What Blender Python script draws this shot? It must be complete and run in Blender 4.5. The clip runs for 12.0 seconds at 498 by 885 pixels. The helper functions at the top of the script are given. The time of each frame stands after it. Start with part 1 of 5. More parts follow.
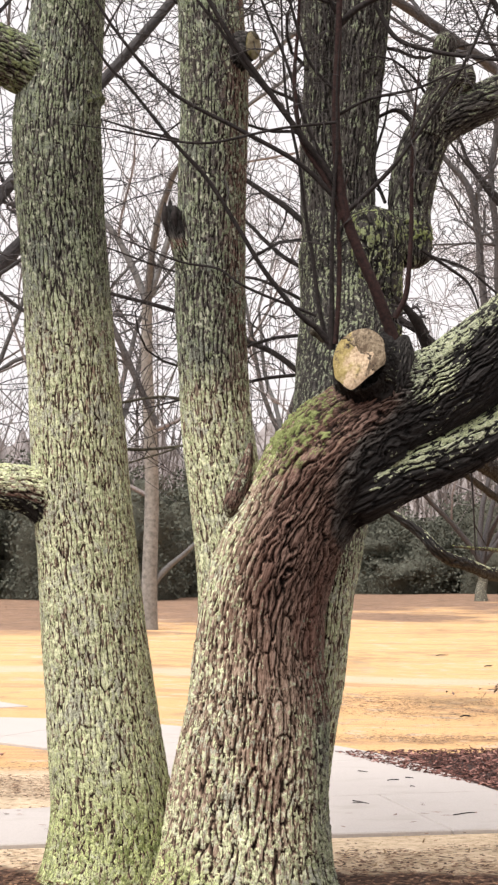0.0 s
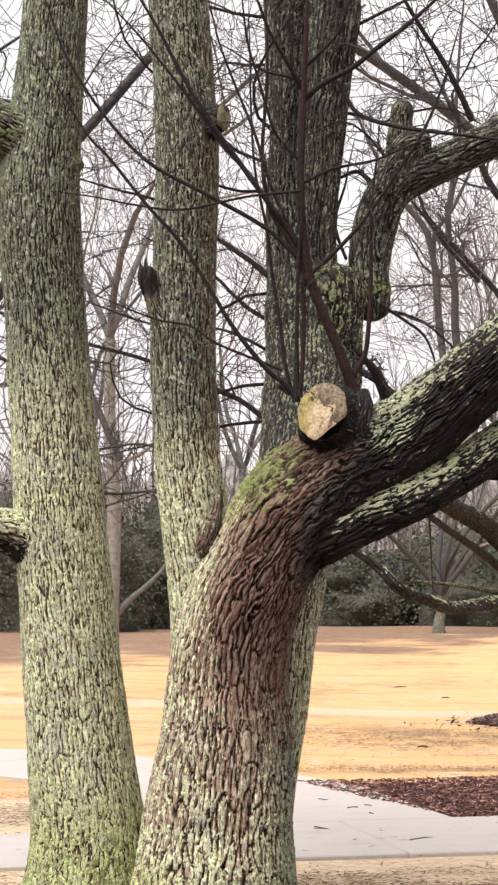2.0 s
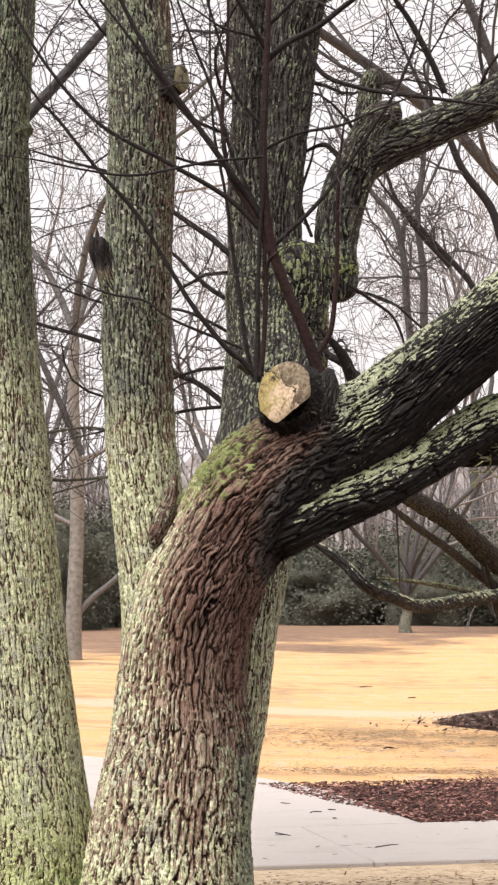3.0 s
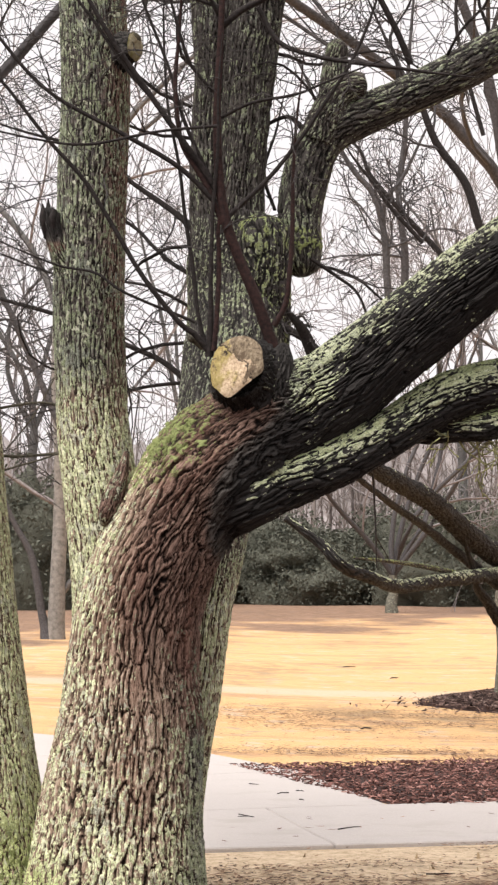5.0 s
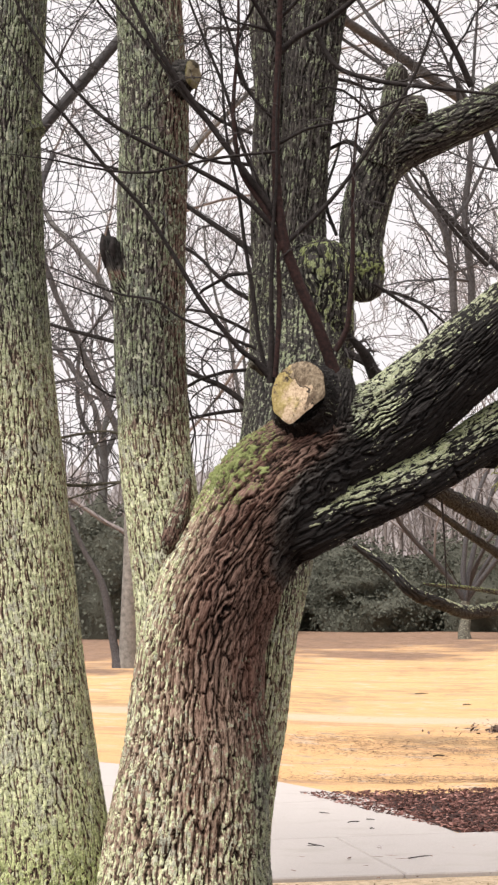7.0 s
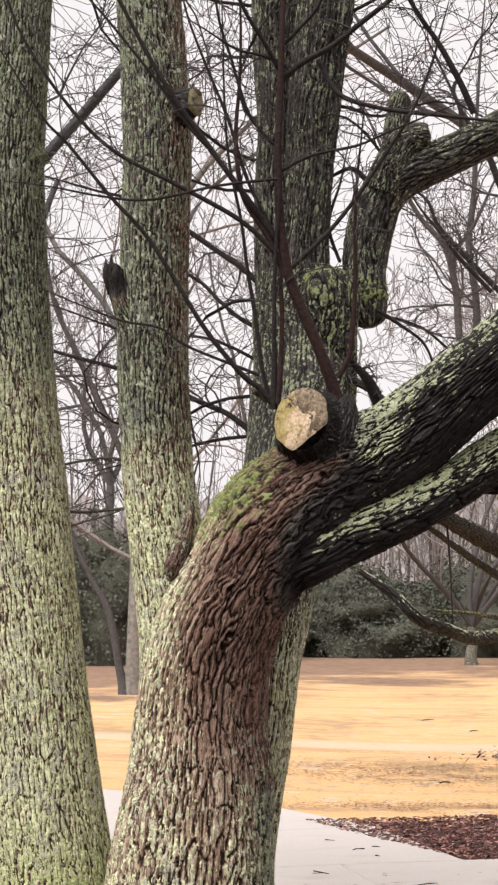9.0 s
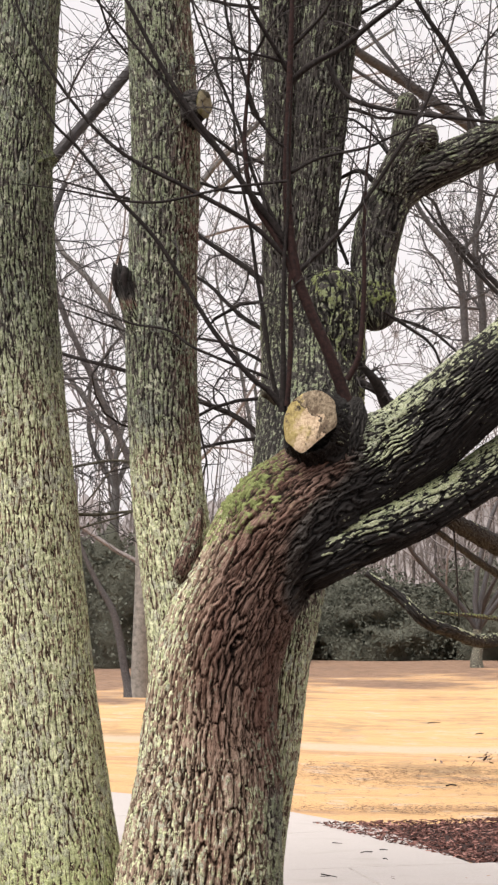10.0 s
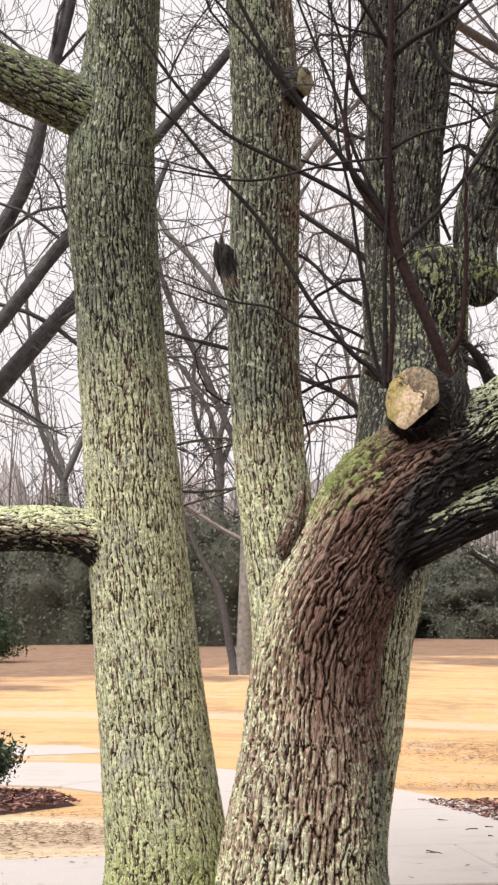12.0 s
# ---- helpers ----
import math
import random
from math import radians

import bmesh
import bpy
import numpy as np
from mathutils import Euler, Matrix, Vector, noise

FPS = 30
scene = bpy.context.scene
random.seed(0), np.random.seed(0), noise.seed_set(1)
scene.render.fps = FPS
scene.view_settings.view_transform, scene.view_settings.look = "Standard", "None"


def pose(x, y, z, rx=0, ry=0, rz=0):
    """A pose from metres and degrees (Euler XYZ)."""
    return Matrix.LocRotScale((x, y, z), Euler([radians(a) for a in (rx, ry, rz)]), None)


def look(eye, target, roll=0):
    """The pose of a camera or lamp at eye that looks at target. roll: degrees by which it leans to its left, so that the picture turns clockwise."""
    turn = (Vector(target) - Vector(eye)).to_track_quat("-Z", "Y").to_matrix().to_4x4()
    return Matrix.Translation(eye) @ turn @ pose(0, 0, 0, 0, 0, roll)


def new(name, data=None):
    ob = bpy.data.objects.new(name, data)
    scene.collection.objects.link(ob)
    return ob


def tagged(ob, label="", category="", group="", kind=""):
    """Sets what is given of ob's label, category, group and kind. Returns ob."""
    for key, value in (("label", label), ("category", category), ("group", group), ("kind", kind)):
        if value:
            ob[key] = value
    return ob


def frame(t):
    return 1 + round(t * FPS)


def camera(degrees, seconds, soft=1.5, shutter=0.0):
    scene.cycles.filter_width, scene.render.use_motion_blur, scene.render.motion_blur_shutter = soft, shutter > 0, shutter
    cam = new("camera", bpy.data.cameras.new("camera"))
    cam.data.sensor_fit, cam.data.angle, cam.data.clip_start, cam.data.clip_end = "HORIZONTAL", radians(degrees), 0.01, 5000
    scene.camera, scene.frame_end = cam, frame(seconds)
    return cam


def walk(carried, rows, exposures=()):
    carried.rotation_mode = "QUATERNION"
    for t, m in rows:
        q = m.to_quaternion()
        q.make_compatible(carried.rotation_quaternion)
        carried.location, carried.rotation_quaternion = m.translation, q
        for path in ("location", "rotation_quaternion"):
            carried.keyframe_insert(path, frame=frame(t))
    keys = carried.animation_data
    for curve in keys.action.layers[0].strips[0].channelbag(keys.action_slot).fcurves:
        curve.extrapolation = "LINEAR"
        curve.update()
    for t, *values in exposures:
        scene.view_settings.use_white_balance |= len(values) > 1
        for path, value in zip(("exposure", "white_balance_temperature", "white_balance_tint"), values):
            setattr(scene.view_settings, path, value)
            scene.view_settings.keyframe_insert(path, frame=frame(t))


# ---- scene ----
cam = camera(15.69, 12.0, soft=2.4)
# seconds, x, y, z, yaw, pitch, roll
PATH = [
    (0.0, 0.000, -0.020, 1.502, 0.000, 3.601, 0.000),
    (0.5, -0.002, -0.032, 1.508, -0.124, 3.935, -0.036),
    (1.0, 0.000, -0.048, 1.512, -0.286, 4.380, -0.092),
    (1.5, 0.001, -0.059, 1.518, -0.556, 4.783, -0.170),
    (1.8, 0.002, -0.060, 1.519, -0.795, 4.950, -0.160),
    (1.9, -0.025, -0.310, 1.527, -1.040, 4.775, -0.100),
    (2.0, -0.052, -0.585, 1.537, -1.300, 4.586, -0.050),
    (2.1, -0.020, -0.285, 1.527, -1.255, 4.815, -0.100),
    (2.2, -0.004, -0.168, 1.522, -1.300, 4.920, -0.150),
    (2.3, 0.001, -0.100, 1.519, -1.395, 4.965, -0.175),
    (2.5, 0.005, -0.055, 1.516, -1.631, 4.942, -0.198),
    (3.0, 0.006, -0.039, 1.508, -2.357, 4.569, -0.292),
    (3.5, 0.002, -0.018, 1.502, -3.028, 4.082, -0.440),
    (3.7, 0.012, -0.008, 1.501, -3.245, 3.906, -0.469),
    (5.3, 0.208, 0.125, 1.503, -2.279, 3.964, -0.439),
    (5.5, 0.215, 0.131, 1.502, -1.991, 4.100, -0.394),
    (6.0, 0.205, 0.150, 1.507, -1.333, 4.369, -0.247),
    (6.5, 0.200, 0.156, 1.506, -0.790, 4.598, -0.088),
    (7.0, 0.218, 0.148, 1.503, -0.360, 4.791, 0.046),
    (9.0, 0.233, 0.144, 1.505, -0.145, 5.613, 0.130),
    (9.5, 0.223, 0.149, 1.507, -0.137, 5.680, 0.122),
    (10.0, 0.215, 0.155, 1.506, 0.005, 5.695, 0.130),
    (10.5, 0.214, 0.154, 1.504, 0.315, 5.638, 0.165),
    (11.0, 0.218, 0.144, 1.506, 0.868, 5.453, 0.172),
    (11.5, 0.228, 0.137, 1.503, 1.656, 5.210, 0.158),
    (12.0, 0.225, 0.130, 1.497, 3.331, 5.020, 0.125),
]
walk(cam, [(t, pose(x, y, z, 90 + pitch, roll, yaw)) for t, x, y, z, yaw, pitch, roll in PATH],
     exposures=((0.0, 0.22), (5.5, 0.21), (7.0, 0.18), (9.0, 0.11), (10.5, 0.11), (12.0, 0.14)))

# ---- daylight: bright even overcast ----
SUN_EL, SUN_AZ = 59.2, 228.0
world = bpy.data.worlds.new("overcast_sky")
scene.world = world
world.use_nodes = True
wn, wl = world.node_tree.nodes, world.node_tree.links
sky = wn.new("ShaderNodeTexSky")
sky.sky_type, sky.sun_disc = "NISHITA", False
sky.sun_elevation, sky.sun_rotation = radians(SUN_EL), radians(SUN_AZ)
sky.air_density, sky.dust_density = 1.0, 4.0
sat = wn.new("ShaderNodeHueSaturation")
sat.inputs["Saturation"].default_value = 0.08
mixw = wn.new("ShaderNodeMix")
mixw.data_type = "RGBA"
mixw.inputs["Factor"].default_value = 0.85
mixw.inputs["B"].default_value = (9.7, 9.15, 9.3, 1)
wl.new(sky.outputs["Color"], sat.inputs["Color"])
wl.new(sat.outputs["Color"], mixw.inputs["A"])
bg = wn["Background"]
wl.new(mixw.outputs["Result"], bg.inputs["Color"])
bg.inputs["Strength"].default_value = 0.102
sun = new("sun", bpy.data.lights.new("sun", "SUN"))
sun.data.energy, sun.data.angle, sun.data.color = 4.6, radians(48), (1.0, 0.955, 0.915)
sun.matrix_world = look((-6.2, -5.6, 14), (0, 0, 0))


# ---- materials ----
def material(name, rough=0.9):
    m = bpy.data.materials.new(name)
    m.use_nodes = True
    b = m.node_tree.nodes["Principled BSDF"]
    b.inputs["Roughness"].default_value = rough
    b.inputs["Specular IOR Level"].default_value = 0.25
    return m, m.node_tree.nodes, m.node_tree.links, b


def noise_node(n, l, scale, detail=4.0, coord=None, rough=0.6):
    t = n.new("ShaderNodeTexNoise")
    t.inputs["Scale"].default_value, t.inputs["Detail"].default_value = scale, detail
    t.inputs["Roughness"].default_value = rough
    if coord is not None:
        l.new(coord, t.inputs["Vector"])
    return t.outputs["Fac"]


def ramp(n, l, fac, stops):
    r = n.new("ShaderNodeValToRGB")
    e = r.color_ramp.elements
    while len(e) < len(stops):
        e.new(0.5)
    for el, (pos, col) in zip(e, stops):
        el.position, el.color = pos, (*col, 1)
    l.new(fac, r.inputs["Fac"])
    return r.outputs["Color"]


def mix(n, l, fac, a, b, mode="MIX"):
    m = n.new("ShaderNodeMix")
    m.data_type, m.blend_type = "RGBA", mode
    for key, v in (("Factor", fac), ("A", a), ("B", b)):
        if isinstance(v, (int, float)):
            m.inputs[key].default_value = v
        elif isinstance(v, tuple):
            m.inputs[key].default_value = (*v, 1)
        else:
            l.new(v, m.inputs[key])
    return m.outputs["Result"]


def calc(n, l, op, a, b=0.0, c=0.0):
    m = n.new("ShaderNodeMath")
    m.operation = op
    for i, v in enumerate((a, b, c)):
        if isinstance(v, (int, float)):
            m.inputs[i].default_value = v
        else:
            l.new(v, m.inputs[i])
    return m.outputs[0]


def step_node(n, l, v, lo, hi):
    m = n.new("ShaderNodeMapRange")
    m.interpolation_type = "SMOOTHSTEP"
    m.inputs["From Min"].default_value, m.inputs["From Max"].default_value = lo, hi
    l.new(v, m.inputs["Value"])
    return m.outputs["Result"]


def bump(n, l, b, height, strength, distance):
    k = n.new("ShaderNodeBump")
    k.inputs["Strength"].default_value, k.inputs["Distance"].default_value = strength, distance
    l.new(height, k.inputs["Height"])
    l.new(k.outputs["Normal"], b.inputs["Normal"])


def coords(n, kind="Object"):
    return n.new("ShaderNodeTexCoord").outputs[kind]


def attribute(n, name):
    a = n.new("ShaderNodeAttribute")
    a.attribute_name = name
    return a.outputs["Fac"]


def bark_material():
    """Fissured bark; per-point ridge, lichen, moss, and damp with painted shade, and the grain's direction come with
    the mesh.
    """
    m, n, l, b = material("bark", 0.85)
    g = n.new("ShaderNodeAttribute")
    g.attribute_name = "grain"
    st = n.new("ShaderNodeMapping")
    st.inputs["Scale"].default_value = (1.0, 1.0, 0.12)
    l.new(g.outputs["Vector"], st.inputs["Vector"])
    along, pos = st.outputs["Vector"], g.outputs["Vector"]
    ridge, lich, damp_shade, moss = (attribute(n, a) for a in ("ridge", "lichen", "damp_shade", "moss"))
    mul = lambda a, c: calc(n, l, "MULTIPLY", a, c)
    add = lambda a, c: calc(n, l, "ADD", a, c)
    dev = lambda a, c: mul(calc(n, l, "SUBTRACT", a, 0.5), c)
    fibre = noise_node(n, l, 170, 4, along, 0.7)
    fine = noise_node(n, l, 170, 3, pos, 0.7)
    mid = noise_node(n, l, 48, 4, pos, 0.65)
    patch = noise_node(n, l, 17, 4, pos, 0.65)
    big = noise_node(n, l, 5, 3, pos)
    tall = n.new("ShaderNodeMapping")
    tall.inputs["Scale"].default_value = (1.0, 1.0, 0.55)
    l.new(g.outputs["Vector"], tall.inputs["Vector"])
    # angular flakes of crust
    cell = n.new("ShaderNodeTexVoronoi")
    cell.inputs["Scale"].default_value = 78.0
    bent = n.new("ShaderNodeVectorMath")
    bent.operation = "MULTIPLY_ADD"
    wob = n.new("ShaderNodeTexNoise")
    wob.inputs["Scale"].default_value = 60.0
    l.new(tall.outputs["Vector"], wob.inputs["Vector"])
    l.new(wob.outputs["Color"], bent.inputs[0])
    bent.inputs[1].default_value = (0.016, 0.016, 0.016)
    l.new(tall.outputs["Vector"], bent.inputs[2])
    l.new(bent.outputs["Vector"], cell.inputs["Vector"])
    hue = n.new("ShaderNodeSeparateColor")
    l.new(cell.outputs["Color"], hue.inputs[0])
    flake, flake2 = hue.outputs[0], hue.outputs[1]
    # hair-fine cracks along the grain
    crack = step_node(n, l, calc(n, l, "ABSOLUTE", calc(n, l, "SUBTRACT", noise_node(n, l, 72, 2, along, 0.5), 0.5)), 0.006, 0.042)
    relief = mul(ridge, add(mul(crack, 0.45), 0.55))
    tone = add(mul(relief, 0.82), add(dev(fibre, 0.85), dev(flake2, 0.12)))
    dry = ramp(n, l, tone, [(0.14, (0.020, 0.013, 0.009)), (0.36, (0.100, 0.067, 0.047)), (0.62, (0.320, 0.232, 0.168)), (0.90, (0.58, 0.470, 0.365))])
    wet_shaded = ramp(n, l, tone, [(0.12, (0.007, 0.0045, 0.0035)), (0.34, (0.036, 0.022, 0.016)), (0.60, (0.128, 0.077, 0.058)), (0.90, (0.29, 0.195, 0.155))])
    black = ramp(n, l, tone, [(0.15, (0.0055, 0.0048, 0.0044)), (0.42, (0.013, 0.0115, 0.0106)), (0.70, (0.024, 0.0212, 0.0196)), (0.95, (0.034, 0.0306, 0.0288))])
    # dry bark turns brown, then black, for damp and for shade painted in
    bark = mix(n, l, step_node(n, l, damp_shade, 0.0, 0.6), dry, wet_shaded)
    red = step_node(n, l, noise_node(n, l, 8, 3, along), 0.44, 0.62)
    deep = step_node(n, l, damp_shade, 0.70, 0.80)
    bark = mix(n, l, mul(mul(mul(red, calc(n, l, "SUBTRACT", 1.0, deep)), mul(calc(n, l, "SUBTRACT", 1.0, step_node(n, l, lich, 0.05, 0.30)), 0.38)), tone), bark, mix(n, l, damp_shade, (0.27, 0.125, 0.088), (0.135, 0.050, 0.036)))
    bark = mix(n, l, calc(n, l, "MAXIMUM", deep, mul(step_node(n, l, lich, 0.20, 0.42), step_node(n, l, damp_shade, 0.25, 0.5))), bark, mix(n, l, 1.0, bark, (0.70, 0.98, 1.12), "MULTIPLY"))
    bark = mix(n, l, step_node(n, l, damp_shade, 0.6, 1.0), bark, black)
    # crusty pale lichen on the proud ridges, little in the fissures; in islands on wet and shade-dark bark
    amount = add(add(lich, dev(add(ridge, -0.05), 1.15)), add(add(dev(noise_node(n, l, 58, 3, tall.outputs["Vector"], 0.6), 2.1), dev(flake, 0.5)), dev(fine, 0.7)))
    amount = add(amount, mul(dev(add(ridge, -0.38), 1.3), damp_shade))
    amount = add(amount, mul(dev(patch, 1.0), add(mul(damp_shade, 2.5), 0.45)))
    amount = calc(n, l, "SUBTRACT", amount, mul(calc(n, l, "SUBTRACT", 1.0, crack), 0.75))
    amount = add(amount, dev(big, 0.8))
    cover = step_node(n, l, amount, 0.44, 0.54)
    fleck = mul(step_node(n, l, noise_node(n, l, 55, 2, tall.outputs["Vector"], 0.5), 0.625, 0.655), mul(step_node(n, l, lich, -0.15, 0.15), step_node(n, l, ridge, 0.3, 0.6)))
    cover = calc(n, l, "MAXIMUM", cover, mul(fleck, 0.9))
    lcol = ramp(n, l, add(mul(mid, 0.6), mul(fine, 0.4)), [(0.38, (0.17, 0.190, 0.095)), (0.48, (0.47, 0.500, 0.290)), (0.58, (0.82, 0.835, 0.56))])
    grey = ramp(n, l, fine, [(0.36, (0.20, 0.205, 0.155)), (0.62, (0.60, 0.60, 0.47))])
    lcol = mix(n, l, step_node(n, l, add(big, dev(flake2, 0.30)), 0.52, 0.68), lcol, grey)
    dull = mul(step_node(n, l, damp_shade, 0.1, 0.55), mul(calc(n, l, "SUBTRACT", 1.0, step_node(n, l, damp_shade, 0.82, 1.0)), 0.88))
    lcol = mix(n, l, dull, lcol, mix(n, l, 1.0, lcol, (0.30, 0.335, 0.35), "MULTIPLY"))
    lcol = mix(n, l, mul(step_node(n, l, damp_shade, 0.75, 1.0), 0.72), lcol, mix(n, l, 1.0, grey, (0.68, 0.74, 0.62), "MULTIPLY"))
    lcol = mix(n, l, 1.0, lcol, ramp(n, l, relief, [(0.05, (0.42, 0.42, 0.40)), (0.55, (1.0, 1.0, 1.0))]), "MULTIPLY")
    lcol = mix(n, l, mul(step_node(n, l, moss, 0.02, 0.16), 0.8), lcol, mix(n, l, 1.0, lcol, (0.98, 1.04, 0.72), "MULTIPLY"))
    lcol = mix(n, l, mul(fleck, 0.6), lcol, (0.62, 0.62, 0.48))
    col = mix(n, l, cover, bark, lcol)
    mcov = mul(step_node(n, l, moss, 0.03, 0.14), step_node(n, l, add(moss, add(add(dev(mid, 2.3), dev(patch, 1.2)), mul(calc(n, l, "SUBTRACT", ridge, 0.6), 0.8))), 0.36, 0.64))
    mcol = ramp(n, l, add(mul(ridge, 0.26), add(mul(mid, 0.37), mul(fine, 0.37))), [(0.34, (0.016, 0.020, 0.006)), (0.49, (0.070, 0.084, 0.025)), (0.65, (0.26, 0.295, 0.115))])
    l.new(mix(n, l, mcov, col, mcol), b.inputs["Base Color"])
    l.new(calc(n, l, "SUBTRACT", 0.93, mul(damp_shade, 0.20)), b.inputs["Roughness"])
    b.inputs["Specular IOR Level"].default_value = 0.22
    h = add(mul(fine, 0.5), add(add(mul(fibre, 0.8), mul(crack, 0.5)), add(mul(cover, 0.12), mul(flake2, 0.35))))
    h = add(h, mul(mcov, mul(fine, 1.5)))
    bump(n, l, b, h, 1.0, 0.0042)
    return m


def plain_bark(name, dark, light, scale=40.0, lichen=0.0):
    m, n, l, b = material(name, 0.85)
    pos = coords(n)
    f = noise_node(n, l, scale, 5, pos)
    col = ramp(n, l, f, [(0.3, dark), (0.7, light)])
    if lichen:
        col = mix(n, l, step_node(n, l, noise_node(n, l, scale * 1.1, 4, pos), 0.63 - lichen, 0.69 - lichen), col, (0.40, 0.405, 0.31))
    l.new(col, b.inputs["Base Color"])
    bump(n, l, b, f, 0.6, 0.01)
    return m


def cut_wood(name="cut_wood", age=(1.0, 1.0, 1.0)):
    """Weathered sawn wood: faint rings, yellow algae at the rim, grey crust and dark cracks."""
    m, n, l, b = material(name, 0.8)
    pos = coords(n)
    fine = noise_node(n, l, 70, 5, pos, 0.7)
    patch = noise_node(n, l, 14, 5, pos, 0.65)
    sep = n.new("ShaderNodeSeparateXYZ")
    l.new(pos, sep.inputs[0])
    col = ramp(n, l, fine, [(0.34, (0.30, 0.21, 0.135)), (0.48, (0.52, 0.39, 0.26)), (0.62, (0.66, 0.53, 0.37))])
    rim = step_node(n, l, calc(n, l, "ADD", calc(n, l, "MULTIPLY", sep.outputs["X"], -9.0), calc(n, l, "MULTIPLY", calc(n, l, "SUBTRACT", patch, 0.5), 3.2)), -0.05, 0.50)
    col = mix(n, l, rim, col, ramp(n, l, fine, [(0.3, (0.20, 0.15, 0.045)), (0.7, (0.46, 0.37, 0.16))]))
    slant = calc(n, l, "ADD", calc(n, l, "MULTIPLY", sep.outputs["Y"], 9.0), calc(n, l, "MULTIPLY", sep.outputs["X"], 4.5))
    crust = step_node(n, l, calc(n, l, "ADD", slant, calc(n, l, "MULTIPLY", calc(n, l, "SUBTRACT", patch, 0.5), 3.0)), 0.26, 0.42)
    col = mix(n, l, crust, col, ramp(n, l, fine, [(0.35, (0.070, 0.050, 0.034)), (0.5, (0.19, 0.145, 0.095)), (0.65, (0.32, 0.26, 0.18))]))
    split = step_node(n, l, calc(n, l, "ABSOLUTE", calc(n, l, "ADD", calc(n, l, "SUBTRACT", slant, 0.24), calc(n, l, "MULTIPLY", calc(n, l, "SUBTRACT", patch, 0.5), 1.6))), 0.02, 0.07)
    col = mix(n, l, split, (0.035, 0.025, 0.018), col)
    col = mix(n, l, step_node(n, l, noise_node(n, l, 24, 6, pos), 0.57, 0.66), col, (0.12, 0.085, 0.055))
    l.new(mix(n, l, 1.0, col, age, "MULTIPLY"), b.inputs["Base Color"])
    bump(n, l, b, calc(n, l, "ADD", fine, patch), 0.8, 0.005)
    return m


def ground_material():
    """Dormant straw-coloured turf with sandy and thin patches; leaf-strewn soil under the trees."""
    m, n, l, b = material("dormant_grass", 0.95)
    pos = coords(n)
    fine = noise_node(n, l, 55, 6, pos, 0.75)
    mid = noise_node(n, l, 2.2, 5, pos)
    big = noise_node(n, l, 0.22, 4, pos)
    straw = ramp(n, l, fine, [(0.25, (0.36, 0.210, 0.085)), (0.5, (0.63, 0.390, 0.185)), (0.75, (0.77, 0.53, 0.295))])
    sand = ramp(n, l, fine, [(0.3, (0.44, 0.33, 0.23)), (0.7, (0.68, 0.55, 0.42))])
    thin = ramp(n, l, fine, [(0.3, (0.22, 0.14, 0.075)), (0.7, (0.46, 0.32, 0.17))])
    soil = ramp(n, l, noise_node(n, l, 16, 8, pos, 0.85), [(0.33, (0.20, 0.13, 0.085)), (0.43, (0.54, 0.405, 0.265)), (0.55, (0.72, 0.57, 0.40)), (0.7, (0.82, 0.69, 0.52))])
    needles = ramp(n, l, noise_node(n, l, 3.0, 8, pos, 0.8), [(0.35, (0.085, 0.052, 0.041)), (0.65, (0.28, 0.178, 0.134))])
    col = mix(n, l, step_node(n, l, mid, 0.52, 0.68), straw, sand)
    col = mix(n, l, calc(n, l, "MULTIPLY", step_node(n, l, calc(n, l, "ADD", big, calc(n, l, "MULTIPLY", calc(n, l, "SUBTRACT", mid, 0.5), 0.6)), 0.54, 0.66), 0.75), col, thin)
    run = n.new("ShaderNodeMapping")
    run.inputs["Scale"].default_value = (0.35, 1.7, 1.0)
    l.new(pos, run.inputs["Vector"])
    streak = step_node(n, l, noise_node(n, l, 0.8, 7, run.outputs["Vector"], 0.75), 0.49, 0.64)
    col = mix(n, l, calc(n, l, "MULTIPLY", streak, 0.8), col, ramp(n, l, fine, [(0.3, (0.30, 0.160, 0.085)), (0.7, (0.58, 0.37, 0.215))]))
    sep = n.new("ShaderNodeSeparateXYZ")
    l.new(pos, sep.inputs[0])
    y = calc(n, l, "ADD", sep.outputs["Y"], calc(n, l, "MULTIPLY", calc(n, l, "SUBTRACT", mid, 0.5), 1.6))
    col = mix(n, l, step_node(n, l, calc(n, l, "SUBTRACT", calc(n, l, "MULTIPLY", step_node(n, l, calc(n, l, "MULTIPLY", sep.outputs["X"], -1.0), 0.5, 1.2), 3.1), y), -11.1, -10.5), col, soil)
    mould = ramp(n, l, noise_node(n, l, 30, 6, pos, 0.75), [(0.35, (0.020, 0.011, 0.008)), (0.5, (0.075, 0.040, 0.028)), (0.68, (0.20, 0.115, 0.075))])
    col = mix(n, l, step_node(n, l, calc(n, l, "MULTIPLY", y, -1.0), -8.95, -8.6), col, mould)
    trail = calc(n, l, "ABSOLUTE", calc(n, l, "SUBTRACT", calc(n, l, "ADD", y, calc(n, l, "MULTIPLY", sep.outputs["X"], -0.06)), 29.8))
    col = mix(n, l, calc(n, l, "MULTIPLY", step_node(n, l, calc(n, l, "MULTIPLY", trail, -1.0), -1.2, -0.4), 0.8), col, sand)
    far = calc(n, l, "ADD", calc(n, l, "ADD", sep.outputs["Y"], calc(n, l, "MULTIPLY", sep.outputs["X"], -1.1)), calc(n, l, "MULTIPLY", calc(n, l, "SUBTRACT", big, 0.5), 40.0))
    col = mix(n, l, calc(n, l, "MULTIPLY", step_node(n, l, far, 43.0, 52.0), 0.85), col, needles)
    l.new(col, b.inputs["Base Color"])
